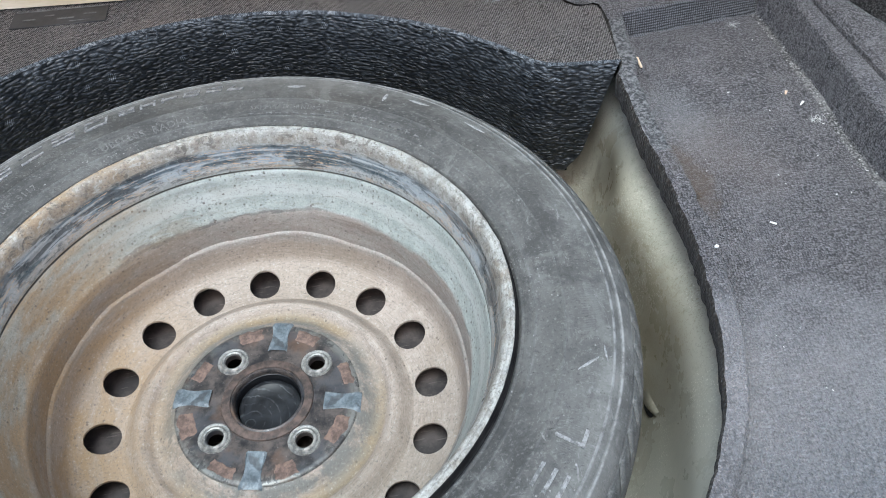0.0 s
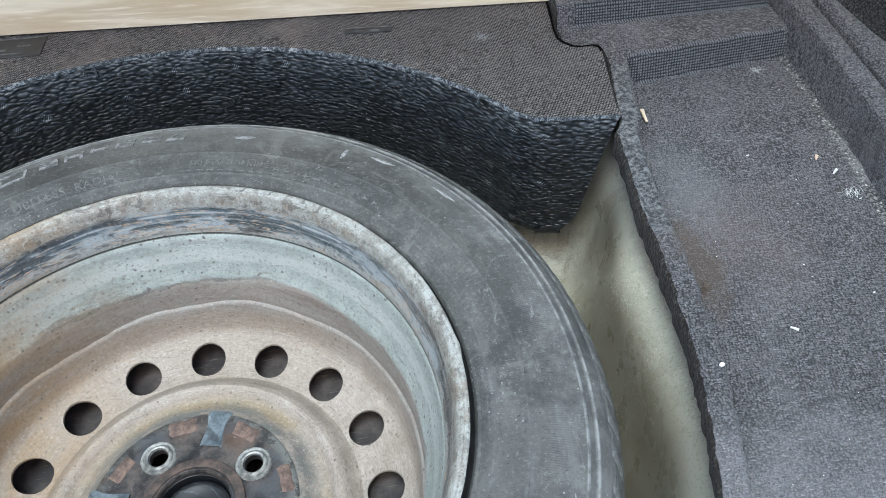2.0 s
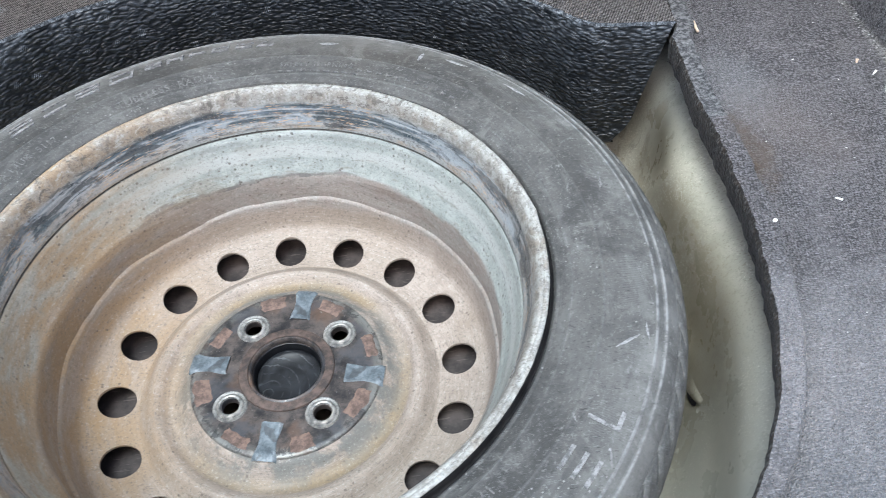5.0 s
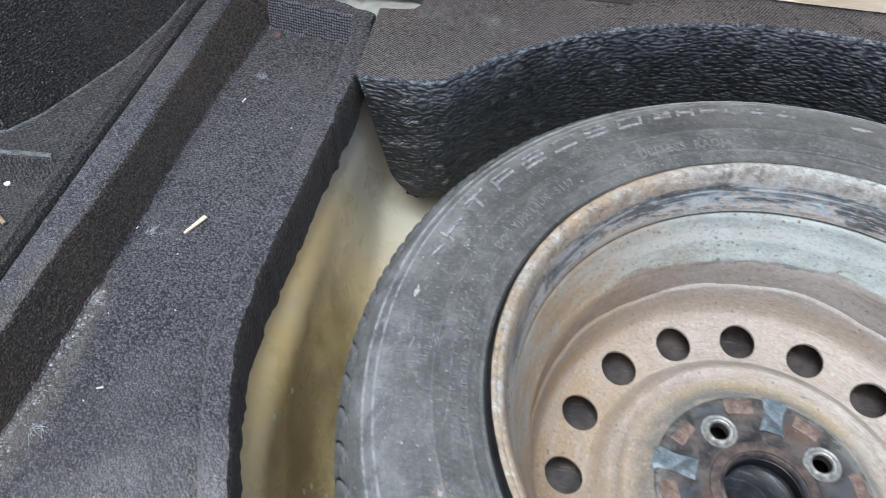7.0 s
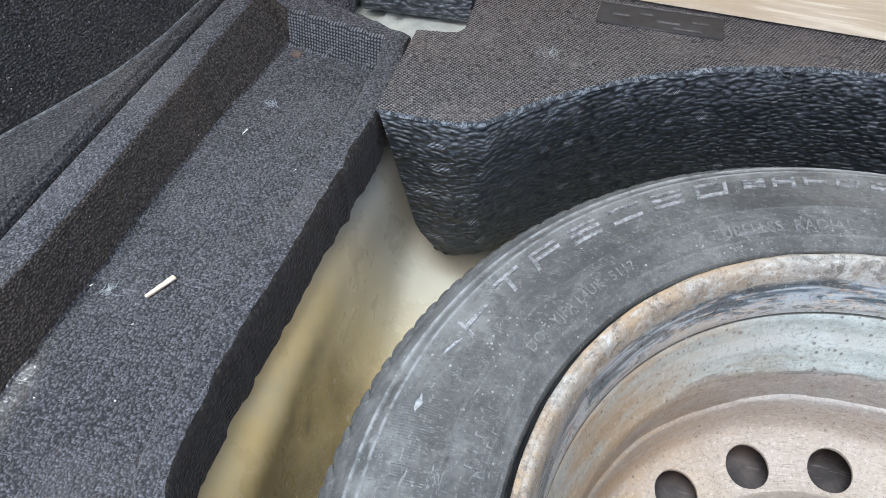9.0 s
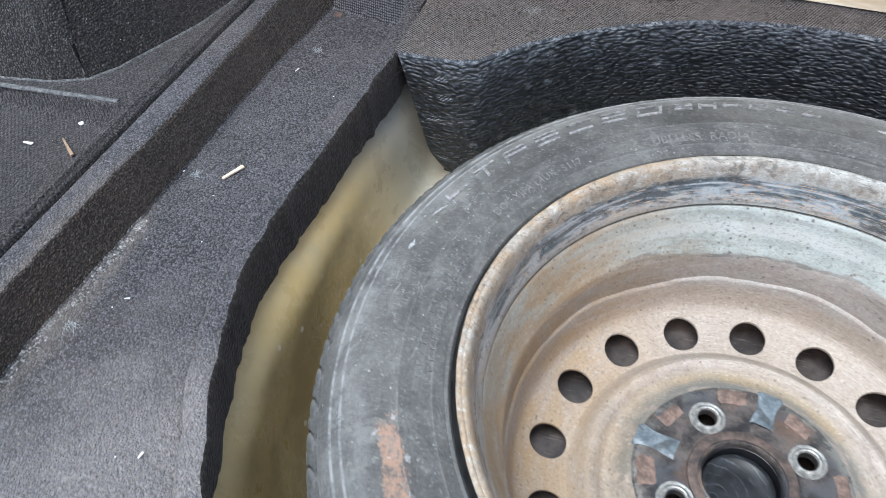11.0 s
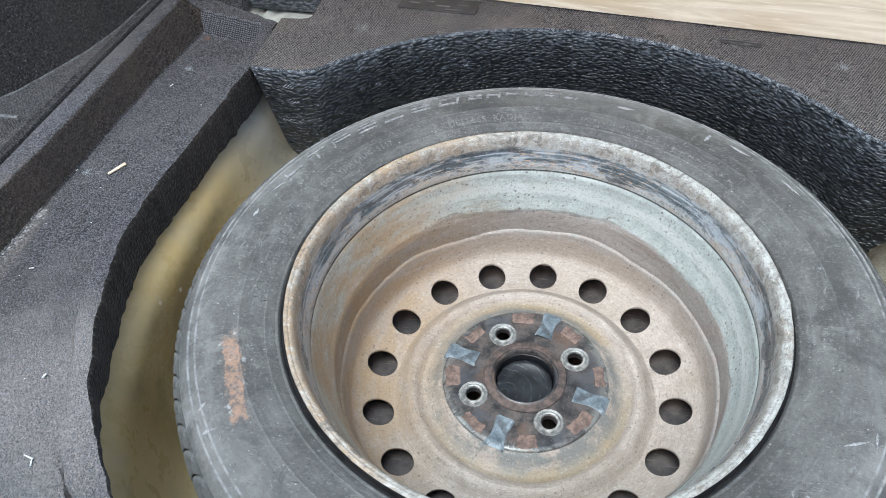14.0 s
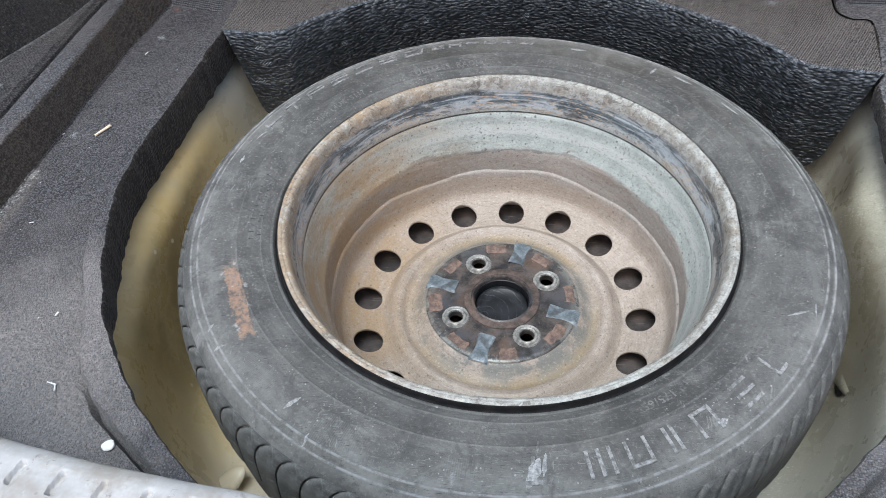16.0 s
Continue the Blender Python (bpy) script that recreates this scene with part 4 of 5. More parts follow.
def carpet_side(name, edge, sign, pan_at, ridge_at, groove_at, out_x, cut, stepline, label, limit, recess):
    """Heights over one side: lip at the cut edge, sunk pan, ridge, groove and outer shelf."""
    rows = []
    ys = [-0.335 + 0.0040 * k for k in range(200)]
    for y in ys:
        e = sign * lerp(y, edge)
        pan_x, ridge_x, groove_x = lerp(y, pan_at), lerp(y, ridge_at), lerp(y, groove_at)
        pan_x += rag(y, 9.0, 0.010, 0.0018)
        ridge_x = max(ridge_x + rag(y, 4.0, 0.014, 0.0012), pan_x + 0.0050)
        e += rag(y, 1.0, 0.012, 0.0016) + rag(y, 5.0, 0.005, 0.0012)
        torn = rag(y, 8.0, 0.045, 0.0011) + rag(y, 11.0, 0.009, 0.0007)
        top = 0.2045 + rag(y, 2.0, 0.03, 0.0012)
        thick = 0.004 + cut * step(y, -0.25, -0.08)
        row = []
        # underside and cut face
        row.append((e + 0.020, min(top - thick, 0.172)))
        row.append((e + 0.003 + torn, top - thick + 1.2 * torn))
        row.append((e + 0.0012 + 0.5 * torn, top - 0.5 * thick))
        row.append((e, top - 0.003))
        row.append((e + 0.0016, top))
        lip = 0.0165 + (0.0150 * step(y, -0.15, -0.205) - 0.008 * step(y, -0.22, -0.266) if sign < 0 else 0.0)
        start = e + lip
        back = step(y, -0.262, -0.286)
        front = step(y, *stepline(sign * 0.40))
        pan = 0.1835 + 0.0215 * back + 0.08 * step(y, -0.285, -0.34)
        lipz = top + 0.08 * step(y, -0.285, -0.34)
        row[-1] = (row[-1][0], lipz)
        # the lip stands away from the tray in a deep crease towards the rear
        deep = 0.013 * step(y, -0.195, -0.235) * step(y, -0.290, -0.268) if sign < 0 else 0.0
        row += [(e + 0.5 * lip, lipz + 0.0006), (start - 0.0015, lipz + 0.0004), (start + 0.0008, lipz - 0.0020), (start + 0.0016 if deep > 0.001 else start + 0.0028, pan - 0.0020 - deep), (start + 0.0045 + 0.10 * deep, pan - 0.0030 - deep), (start + 0.0100, pan)]
        a = start + 0.0100
        if a > pan_x - 0.02:
            a = pan_x - 0.02
        for k in range(1, 25):
            x = a + (pan_x - a) * (k / 24 if k < 20 else (20 + (k - 20) * 1.0) / 24)
            s = step(y, *stepline(x))
            z = pan + rag(x, y, 0.05, 0.0012)
            row.append((x, z))
        row += [(pan_x + 0.0012, pan + 0.0015), (ridge_x - 0.0012, 0.2196), (ridge_x + 0.0004, 0.2220), (ridge_x + 0.003, 0.2228), (groove_x - 0.004, 0.2228), (groove_x - 0.0022, 0.2212), (groove_x - 0.001, 0.2175),
                (groove_x + 0.001, 0.2175), (groove_x + 0.0022, 0.2222), (groove_x + 0.005, 0.2240)]
        for k in range(1, 41):
            x = groove_x + 0.006 + (out_x - groove_x - 0.006) * (k / 40) ** 1.8
            row.append((x, 0.226 - recess(x, y)))
        done = []
        for i, (x, z) in enumerate(row):
            if i > 3:
                # the front step lifts the pan and lip to the level of the front panel
                up = step(y, *stepline(x))
                want = 0.2055 + 0.0165 * step(y, 0.321, 0.327) if sign > 0 else 0.2075
                if x < pan_x + 0.002:
                    z = z + (want - z) * up
            done.append((sign * x, min(y, limit(sign * x)), z))
        rows.append(done)
    bm = bmesh.new()
    sheet(bm, [r[:5] for r in rows], 1)
    sheet(bm, [r[4:] for r in rows])
    bm.normal_update()
    for fc in bm.faces:
        c = fc.calc_center_median()
        if fc.material_index or (sign > 0 and abs(c.x) > 0.53):
            continue
        lo, hi = stepline(abs(c.x))
        edge_gap = abs(c.x) - sign * lerp(c.y, edge)
        inner = abs(c.x) < lerp(c.y, pan_at) and edge_gap > 0.017
        if inner and (lo - 0.002 < c.y < hi + 0.004 or (sign > 0 and 0.319 < c.y < 0.331)):
            fc.material_index = 2
        elif sign > 0 and 0.07 + rag(c.x, c.y, 0.01, 0.02) < c.y < 0.262 and edge_gap < 0.0155 + rag(c.y, 1, 0.012, 0.004):
            fc.material_index = 3
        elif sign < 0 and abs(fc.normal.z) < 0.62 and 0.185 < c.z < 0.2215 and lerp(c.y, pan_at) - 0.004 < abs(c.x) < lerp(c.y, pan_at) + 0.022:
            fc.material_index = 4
        elif lerp(c.y, pan_at) - 0.006 + rag(c.y, 3.0, 0.02, 0.004) < abs(c.x) < lerp(c.y, pan_at) + 0.003 and c.z < 0.19 and (sign > 0 or c.y < 0.02):
            fc.material_index = 6
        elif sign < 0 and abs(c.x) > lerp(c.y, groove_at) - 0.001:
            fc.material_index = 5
    bmesh.ops.dissolve_degenerate(bm, edges=bm.edges[:], dist=1e-5)
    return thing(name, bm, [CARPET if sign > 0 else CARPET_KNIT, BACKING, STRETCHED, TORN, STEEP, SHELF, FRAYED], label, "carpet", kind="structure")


def left_step(x):
    y = 0.302 + 0.25 * (x - 0.345)
    return (y, y + 0.006)


def right_step(x):
    y = 0.259 + 0.09 * (x - 0.38)
    return (y, y + 0.007)


def left_limit(x):
    if x < -0.412:
        return 9.0
    return 0.350 - 0.39 * (x + 0.41) + rag(x, 0, 0.012, 0.004) + rag(x, 7, 0.004, 0.0015)


def left_recess(x, y):
    return 0.014 * step(x, 0.486, 0.492) * step(y, 0.086, 0.079) - 0.004 * step(y, 0.092, 0.088) * step(y, 0.082, 0.086) * step(x, 0.484, 0.488)


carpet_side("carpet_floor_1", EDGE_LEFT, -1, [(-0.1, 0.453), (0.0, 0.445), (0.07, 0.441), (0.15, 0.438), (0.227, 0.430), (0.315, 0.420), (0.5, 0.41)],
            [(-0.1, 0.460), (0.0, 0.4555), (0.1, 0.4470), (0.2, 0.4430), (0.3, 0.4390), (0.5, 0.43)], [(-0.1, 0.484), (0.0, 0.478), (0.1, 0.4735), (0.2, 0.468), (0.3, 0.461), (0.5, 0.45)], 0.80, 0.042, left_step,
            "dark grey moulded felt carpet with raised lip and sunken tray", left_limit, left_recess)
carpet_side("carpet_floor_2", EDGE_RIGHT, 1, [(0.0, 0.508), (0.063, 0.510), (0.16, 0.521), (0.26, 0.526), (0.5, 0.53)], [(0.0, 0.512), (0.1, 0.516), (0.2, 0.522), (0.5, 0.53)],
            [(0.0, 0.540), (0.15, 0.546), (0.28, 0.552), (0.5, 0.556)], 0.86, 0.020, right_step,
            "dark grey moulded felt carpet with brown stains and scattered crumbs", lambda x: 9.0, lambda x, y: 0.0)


# ---- felt side trims, seat back and ground close the place ----
def side_trim(name, sign, base, label):
    rows = []
    for h, off in ((-0.03, -0.004), (0.0, 0.0), (0.004, 0.0015), (0.03, 0.012), (0.08, 0.032), (0.14, 0.056), (0.20, 0.08), (0.24, 0.11), (0.25, 0.15), (0.25, 0.25)):
        row = []
        for i in range(len(base) - 1):
            (xa, ya), (xb, yb) = base[i], base[i + 1]
            for k in range(8):
                x, y = xa + (xb - xa) * k / 8, ya + (yb - ya) * k / 8
                d = Vector((xb - xa, yb - ya)).normalized()
                row.append((sign * (x + off * abs(d.y) + rag(y, h, 0.1, 0.003)), y + off * abs(d.x) * 0.9, 0.222 + h))
        rows.append(row)
    bm = bmesh.new()
    sheet(bm, rows)
    trim = thing(name, bm, FELT, label, "trim panel", kind="structure")
    line = rows[2]
    rings = []
    for i, p in enumerate(line):
        q = Vector(line[min(i + 1, len(line) - 1)]) - Vector(line[max(i - 1, 0)])
        q.normalize()
        n = Vector((q.y, -q.x, 0))
        rings.append([tuple(Vector(p) + (n * math.cos(a) + Vector((0, 0, 1)) * math.sin(a)) * 0.0011) for a in [k * math.pi / 3 for k in range(7)]])
    bm = bmesh.new()
    sheet(bm, rings)
    part("piping", bm, PIPING, trim, "thin grey cord along the felt edge")
    return trim


side_trim("wall_1", -1, [(0.82, 0.096), (0.70, 0.094), (0.60, 0.095), (0.560, 0.100), (0.532, 0.110), (0.516, 0.130), (0.500, 0.164), (0.484, 0.205), (0.474, 0.25), (0.464, 0.34), (0.452, 0.48), (0.45, 0.66)],
          "black fuzzy felt side trim over the wheel arch")
side_trim("wall_2", 1, [(0.90, 0.05), (0.76, 0.052), (0.66, 0.06), (0.62, 0.085), (0.595, 0.13), (0.578, 0.18), (0.568, 0.23), (0.562, 0.30), (0.556, 0.48), (0.55, 0.66)],
          "black fuzzy felt side trim over the wheel arch")
bm = block(-0.95, 0.66, -0.1, 0.95, 0.74, 0.78, 0.02)
thing("wall_3", bm, FELT, "dark felt back of the rear seat", "seat back", kind="structure")
bm = block(-0.95, 0.47, 0.10, 0.95, 0.655, 0.196, 0.006)
thing("floor_1", bm, FELT, "dark carpet in front of the tray", "floor", kind="structure")
# unseen shelf, added to block the sky in front
bm = block(-0.95, 0.42, 0.60, 0.95, 0.75, 0.63, 0.008)
thing("ceiling", bm, FELT, "unseen dark shelf added to keep sky light off the front", "shelf", kind="structure")
# unseen roof, added to darken the front end
bm = block(-0.95, 0.16, 0.92, 0.95, 0.80, 0.95, 0.01)
thing("roof", bm, FELT, "unseen dark roof added to shade the front of the boot", "roof", kind="structure")
bm = block(-0.99, 0.16, 0.10, -0.95, 0.80, 0.95, 0.01)
thing("wall_4", bm, FELT, "dark felt lining of the boot side", "trim panel", kind="structure")
bm = block(0.95, 0.16, 0.10, 0.99, 0.80, 0.95, 0.01)
thing("wall_5", bm, FELT, "dark felt lining of the boot side", "trim panel", kind="structure")
bm = bmesh.new()
sheet(bm, [[(x, y, -0.65) for x in (-300, -20, -2, 2, 20, 300)] for y in (-300, -20, -2, 2, 20, 300)])
thing("ground", bm, ASPHALT, "plain grey asphalt under the car", "ground", kind="structure")

bm = bmesh.new()
rings = []
for i in range(25):
    s = i / 24
    x, y = -0.600 + 0.110 * s, 0.0845 + 0.005 * s + rag(s, 1, 0.1, 0.0008)
    rings.append([(x, y + 0.0022 * math.cos(a), 0.2285 + 0.0016 * math.sin(a)) for a in [k * math.pi / 4 for k in range(9)]])
sheet(bm, rings)
thing("carpet_seam", bm, PIPING, "pale worn seam along the shelf recess in the carpet", "seam")
# the dark of the corner pocket, laid on as a flat black sliver
bm = bmesh.new()
rows = []
for i in range(13):
    s = i / 12
    w = 0.0030 * math.sin(s * math.pi) ** 0.6
    x = -0.236 + 0.022 * s
    y = -0.2760 + 0.005 * math.sin(s * 2.6)
    rows.append([(x, y + w * d + rag(s, d, 0.2, 0.0008), 0.1850 + 0.0215 * step(y + w * d, -0.262, -0.286)) for d in (-1, -0.5, 0, 0.5, 1)])
sheet(bm, rows)
thing("carpet_pocket", bm, GAP_BLACK, "flat black sliver standing for the dark pocket in the corner of the carpet", "tear", kind="structure")

# ---- the foam tray in front of the wheel ----
TOP = 0.210
LOW = 0.081
ARC = 0.339


def tray_outline():
    """Plan of the top edge from the left corner along the arc to the right corner: place, and how far the foot draws in along x."""
    pts = [(-0.3195, 0.2265, 0.030), (-0.305, 0.2255, 0.024), (-0.290, 0.2245, 0.014), (-0.277, 0.2235, 0.006), (-0.2665, 0.2238, 0.0), (-0.2600, 0.2265, 0.0)]
    for k in range(61):
        a = radians(137.6 - (137.6 - 37.4) * k / 60)
        pts.append((ARC * math.cos(a), ARC * math.sin(a), 0.0))
    pts += [(0.2755, 0.2010, 0.0), (0.2830, 0.1965, 0.0), (0.295, 0.1935, -0.006), (0.312, 0.1915, -0.014), (0.330, 0.1895, -0.022), (0.3465, 0.1875, -0.030)]
    return pts


tray = tagged(new("foam_tray"), "black moulded foam tray with woven carpet top around the spare wheel", "foam tray")
out = tray_outline()
bm = bmesh.new()
rows = []
for s, inset in ((0.0, 0.0034), (0.018, 0.0008), (0.055, 0.0), (0.12, -0.0004)) + tuple((0.12 + 0.84 * k / 14, -0.0004) for k in range(1, 15)) + ((0.985, 0.002), (1.0, 0.007)):
    z = TOP - (TOP - LOW) * s
    row = []
    for i, (x, y, dx) in enumerate(out):
        r = math.hypot(x, y)
        wob = rag(math.atan2(y, x) * 0.34, z, 0.03, 0.0009)
        k = (r + inset + wob + 0.004 * s) / r
        ends = min(i, len(out) - 1 - i)
        pull = (0.012 * step(s, 0.72, 1.0) ** 2 if ends < 3 else 0.0) * (1 if dx > 0 else -1)
        row.append((x * k + dx * s + pull, y * k, z))
    rows.append(row)
sheet(bm, rows[1:])
part("foam_wall", bm, FOAM, tray, "black foam wall with crinkled leather grain")
bm = bmesh.new()
sheet(bm, rows[:2])
part("worn_edge", bm, WORN, tray, "scuffed pale fringe along the top edge")
for x, y, w in ((-0.071, 0.3335, 0.006), (-0.062, 0.3340, 0.004), (0.195, 0.2790, 0.006), (0.2025, 0.2745, 0.005), (0.247, 0.2325, 0.004)):
    a = math.atan2(y, x)
    bm = bmesh.new()
    grid = []
    for i in range(7):
        s = i / 6
        grid.append([(ARC - 0.0008 - 0.0003 * math.sin(3.1 * s) + (0.0028 if i == 0 else 0), w * (d - 0.5) * (1 - 0.6 * s) + rag(s * 2, w * 90, 0.4, 0.0012), TOP - 0.0002 - 0.010 * s + rag(d, w * 50, 0.5, 0.0008)) for d in (0, 0.33, 0.66, 1)])
    sheet(bm, grid)
    nick = part("edge_scuff", bm, WORN, tray, "pale scuffed nick in the foam edge")
    nick.matrix_local = pose(0, 0, 0, 0, 0, math.degrees(a))
# cut ends of the wall
for n, (side, xs) in enumerate((("L", (0, 1)), ("R", (-1, -2)))):
    bm = bmesh.new()
    col = [row[xs[0]] for row in rows[2:]]
    back = [(x + (0.0 if side == "L" else 0.0), 0.33 if side == "L" else 0.28, z) for x, y, z in col]
    sheet(bm, [col, back])
    part("foam_end", bm, FOAM, tray)
# underside
bm = bmesh.new()
low = rows[-1]
sheet(bm, [low, [(x * 1.0, max(0.345, y + 0.01), LOW) for x, y, z in low]])
part("foam_underside", bm, FOAM, tray)
# woven carpet top, with a gap to the carpet at either side
bm = bmesh.new()
front = rows[0]
far = [(-0.3195, 0.321), (-0.300, 0.3225), (-0.2905, 0.3245), (-0.2865, 0.330), (-0.2865, 0.345), (-0.2865, 0.47)]
tri = [bm.verts.new(p) for p in front]
rim = [(0.3480, 0.20), (0.3555, 0.249), (0.3585, 0.272), (0.3580, 0.279), (0.3540, 0.282), (0.3430, 0.2815), (0.3370, 0.2835), (0.3305, 0.2905), (0.3275, 0.297), (0.3275, 0.31), (0.3335, 0.36), (0.336, 0.47)]
tri += [bm.verts.new((x, y, TOP)) for x, y in rim]
tri += [bm.verts.new((x, y, TOP)) for x, y in reversed(far)]
face = bm.faces.new(tri)
skirt = bmesh.ops.extrude_edge_only(bm, edges=[e for e in bm.edges if min(v.co.y for v in e.verts) > 0.24 and not all(math.hypot(v.co.x, v.co.y) < 0.355 for v in e.verts)])
for v in skirt["geom"]:
    if isinstance(v, bmesh.types.BMVert):
        v.co.z -= 0.05
bmesh.ops.triangulate(bm, faces=[face])
part("carpet_top", bm, PANEL_CARPET, tray, "dark brown-grey woven carpet top", smooth=False)


# the dark of the gap beside the tray, laid on as a thin black strip
bm = bmesh.new()
line = [(x, y) for x, y in rim[2:]]
sheet(bm, [[(x + 0.0006, y - 0.0002, TOP + 0.0012) for x, y in line], [(x - 0.0004, y - 0.0005, TOP + 0.0013) for x, y in line], [(x - 0.0014, y - 0.0013, TOP + 0.0006) for x, y in line]])
part("tray_gap", bm, GAP_BLACK, tray, "thin black strip standing for the dark gap along the tray edge")


def plate(cx, cy, w, d, turn, bars):
    """A shallow embossed plate with unreadable print as plain bars."""
    bm = block(-w / 2, -d / 2, -0.001, w / 2, d / 2, 0.0012, 0.0005, 1)
    ob = part("embossed_plate", bm, BLACK, tray, "dull black plate with faint print")
    ob.matrix_local = pose(cx, cy, TOP, 0, 0, turn)
    for bx, by, bw, bd in bars:
        me = block(bx - bw / 2, by - bd / 2, 0.0011, bx + bw / 2, by + bd / 2, 0.0016, 0)
        part("print_bar", me, CARD, ob)


plate(-0.152, 0.373, 0.089, 0.029, -2.5, ((0.0, 0.0128, 0.084, 0.0018), (-0.028, -0.002, 0.012, 0.002), (-0.010, 0.003, 0.009, 0.0018), (0.006, -0.004, 0.016, 0.002), (0.028, 0.001, 0.012, 0.002), (0.02, -0.010, 0.02, 0.0014)))
plate(0.170, 0.3415, 0.041, 0.010, -5, ((0, 0.002, 0.038, 0.0018), (-0.008, -0.003, 0.008, 0.0016), (0.006, -0.003, 0.007, 0.0016)))

# ---- hole in the carpet: bare cream metal and black foam behind it ----
bm = bmesh.new()
sheet(bm, [[(x, y, 0.186 + 0.006 * math.exp(-((x + 0.362 - 0.25 * (y - 0.34)) / 0.004) ** 2) + 0.004 * step(x, -0.348, -0.340)) for x in [-0.404 + 0.004 * k for k in range(33)]] for y in [0.326 + 0.005 * k for k in range(24)]])
thing("body_panel", bm, PALE, "pale painted body metal with a welded seam", "body panel", kind="structure")
bm = block(-0.376, 0.361, 0.194, -0.2875, 0.47, 0.238, 0.005)
thing("foam_block", bm, FOAM, "black foam block behind the gap in the carpet", "foam block")
bm = block(-0.420, 0.356, 0.186, -0.379, 0.46, 0.230, 0.012, 3)
for v in bm.verts:
    v.co += noise.noise_vector(v.co * 60) * 0.004
thing("carpet_lump", bm, CARPET, "torn end of dark felt carpet folded over", "carpet")

# ---- the raw board that stands on the tray ----
bm = block(-0.62, -0.006, 0.0, 0.62, 0.006, 0.34, 0.0015)
board = thing("wooden_board", bm, WOOD, "pale raw plywood board standing on the tray carpet", "board")
board.matrix_world = pose(0.06, 0.3805, TOP + 0.0005, -14, 0, -4.6)

# ---- silver sill trim along the rear ----
sill = tagged(new("sill_trim"), "silver grey plastic boot sill trim with slanted ribs, dirty", "sill trim")


def sill_y(x):
    return -0.334 + 0.37 * x * x


def slot(x, d):
    """Depth of the slanted slots pressed into the sill, d metres behind its inner edge."""
    k = round((x + 0.012) / 0.0213)
    dx, dd = x - (k * 0.0213 - 0.012), d - 0.0140
    u, v = dd * 0.97 - dx * 0.24, dx * 0.97 + dd * 0.24
    u = max(0.0, abs(u) - 0.0044)
    return 0.0026 * step(math.hypot(u, v), 0.0024, 0.0013)


bm = bmesh.new()
xs = [-0.75 + 0.02 * k for k in range(22)] + [-0.32 + 0.0008 * k for k in range(801)] + [0.33 + 0.02 * k for k in range(22)]
rows = []
shape = [(0.012, 0.10), (0.006, 0.30), (0.003, 0.320), (0.0015, 0.3250), (0.0, 0.3275), (-0.003, 0.3292), (-0.006, 0.3305)]
shape += [(-0.006 - 0.0009 * k, 0.3305 + 0.0025 * math.sin(k / 50 * 1.57)) for k in range(1, 51)]
shape += [(-0.055, 0.332), (-0.062, 0.328), (-0.066, 0.318), (-0.07, 0.20), (-0.075, -0.2)]
for y, z in shape:
    rows.append([(x, sill_y(x) + y + rag(x, z, 0.02, 0.0006), z - (slot(x, -y) if -0.052 < y < -0.002 else 0)) for x in xs])
sheet(bm, rows)
part("sill_cover", bm, SILVER, sill)

# ---- the spare wheel ----
wheel = tagged(new("spare_wheel"), "old steel spare wheel with worn dusty tyre lying in the well", "wheel")

# tyre carcass
bm = bmesh.new()
side = [(0.1962, 0.1760), (0.1966, 0.1832), (0.1972, 0.1852), (0.1982, 0.1866), (0.1992, 0.1868), (0.2002, 0.1866), (0.2014, 0.1874), (0.2040, 0.1886), (0.2060, 0.1893), (0.2072, 0.1902), (0.2084, 0.1899), (0.2100, 0.1905), (0.2160, 0.1918), (0.2250, 0.1930), (0.2265, 0.1938), (0.2280, 0.1932),
        (0.2360, 0.1936), (0.2480, 0.1930), (0.2565, 0.1905), (0.2590, 0.1912), (0.2610, 0.1900), (0.2635, 0.1880), (0.2655, 0.1884), (0.2675, 0.1868), (0.2718, 0.1828), (0.2748, 0.1778), (0.2774, 0.1700), (0.2792, 0.1580), (0.2802, 0.1380), (0.2806, 0.1030)]
lower = [(r, 0.206 - z) for r, z in reversed(side[:-1])]
turned(bm, side + lower, 160)
tyre = part("tyre", bm, TYRE, wheel, "grey worn rubber tyre with dusty sidewall")

# tread blocks round the shoulder
bm = bmesh.new()
PITCH = 80
w = 2 * math.pi / PITCH
prof = [(0.2748, 0.1806), (0.2772, 0.1786), (0.2796, 0.1745), (0.2816, 0.1680), (0.2830, 0.1590), (0.2838, 0.1460), (0.2842, 0.1300), (0.2843, 0.1130)]
rows = []
for j in range(9):
    s = j / 8
    row = []
    for i, (r, z) in enumerate(prof):
        u = i / 7
        # the groove hooks over at the shoulder and sweeps down the tread
        bend = w * (0.50 * (1 - u) ** 4 - 0.45 * u ** 1.4)
        a = (s - 0.5) * w * (0.93 - 0.03 * (1 - u) ** 2) + bend
        drop = 0.0007 * (abs(2 * s - 1) ** 8) + (0.0008 if j == 4 and 0.1 < u < 0.8 else 0.0)
        row.append(((r - drop) * math.cos(a), (r - drop) * math.sin(a), z - 0.4 * drop))
    rows.append(row)
down = [[(x * 0.982, y * 0.982, z - 0.0025) for x, y, z in row] for row in rows]
sheet(bm, rows)
sheet(bm, [rows[0], down[0]])
sheet(bm, [rows[-1], down[-1]])
sheet(bm, [[r[0] for r in rows], [r[0] for r in down]])
tread_mesh = finish(bm, "tread_block", TYRE)
for k in range(PITCH):
    again("tread_block", tread_mesh, tyre, pose(0, 0, 0, 0, 0, 360 / PITCH * k))

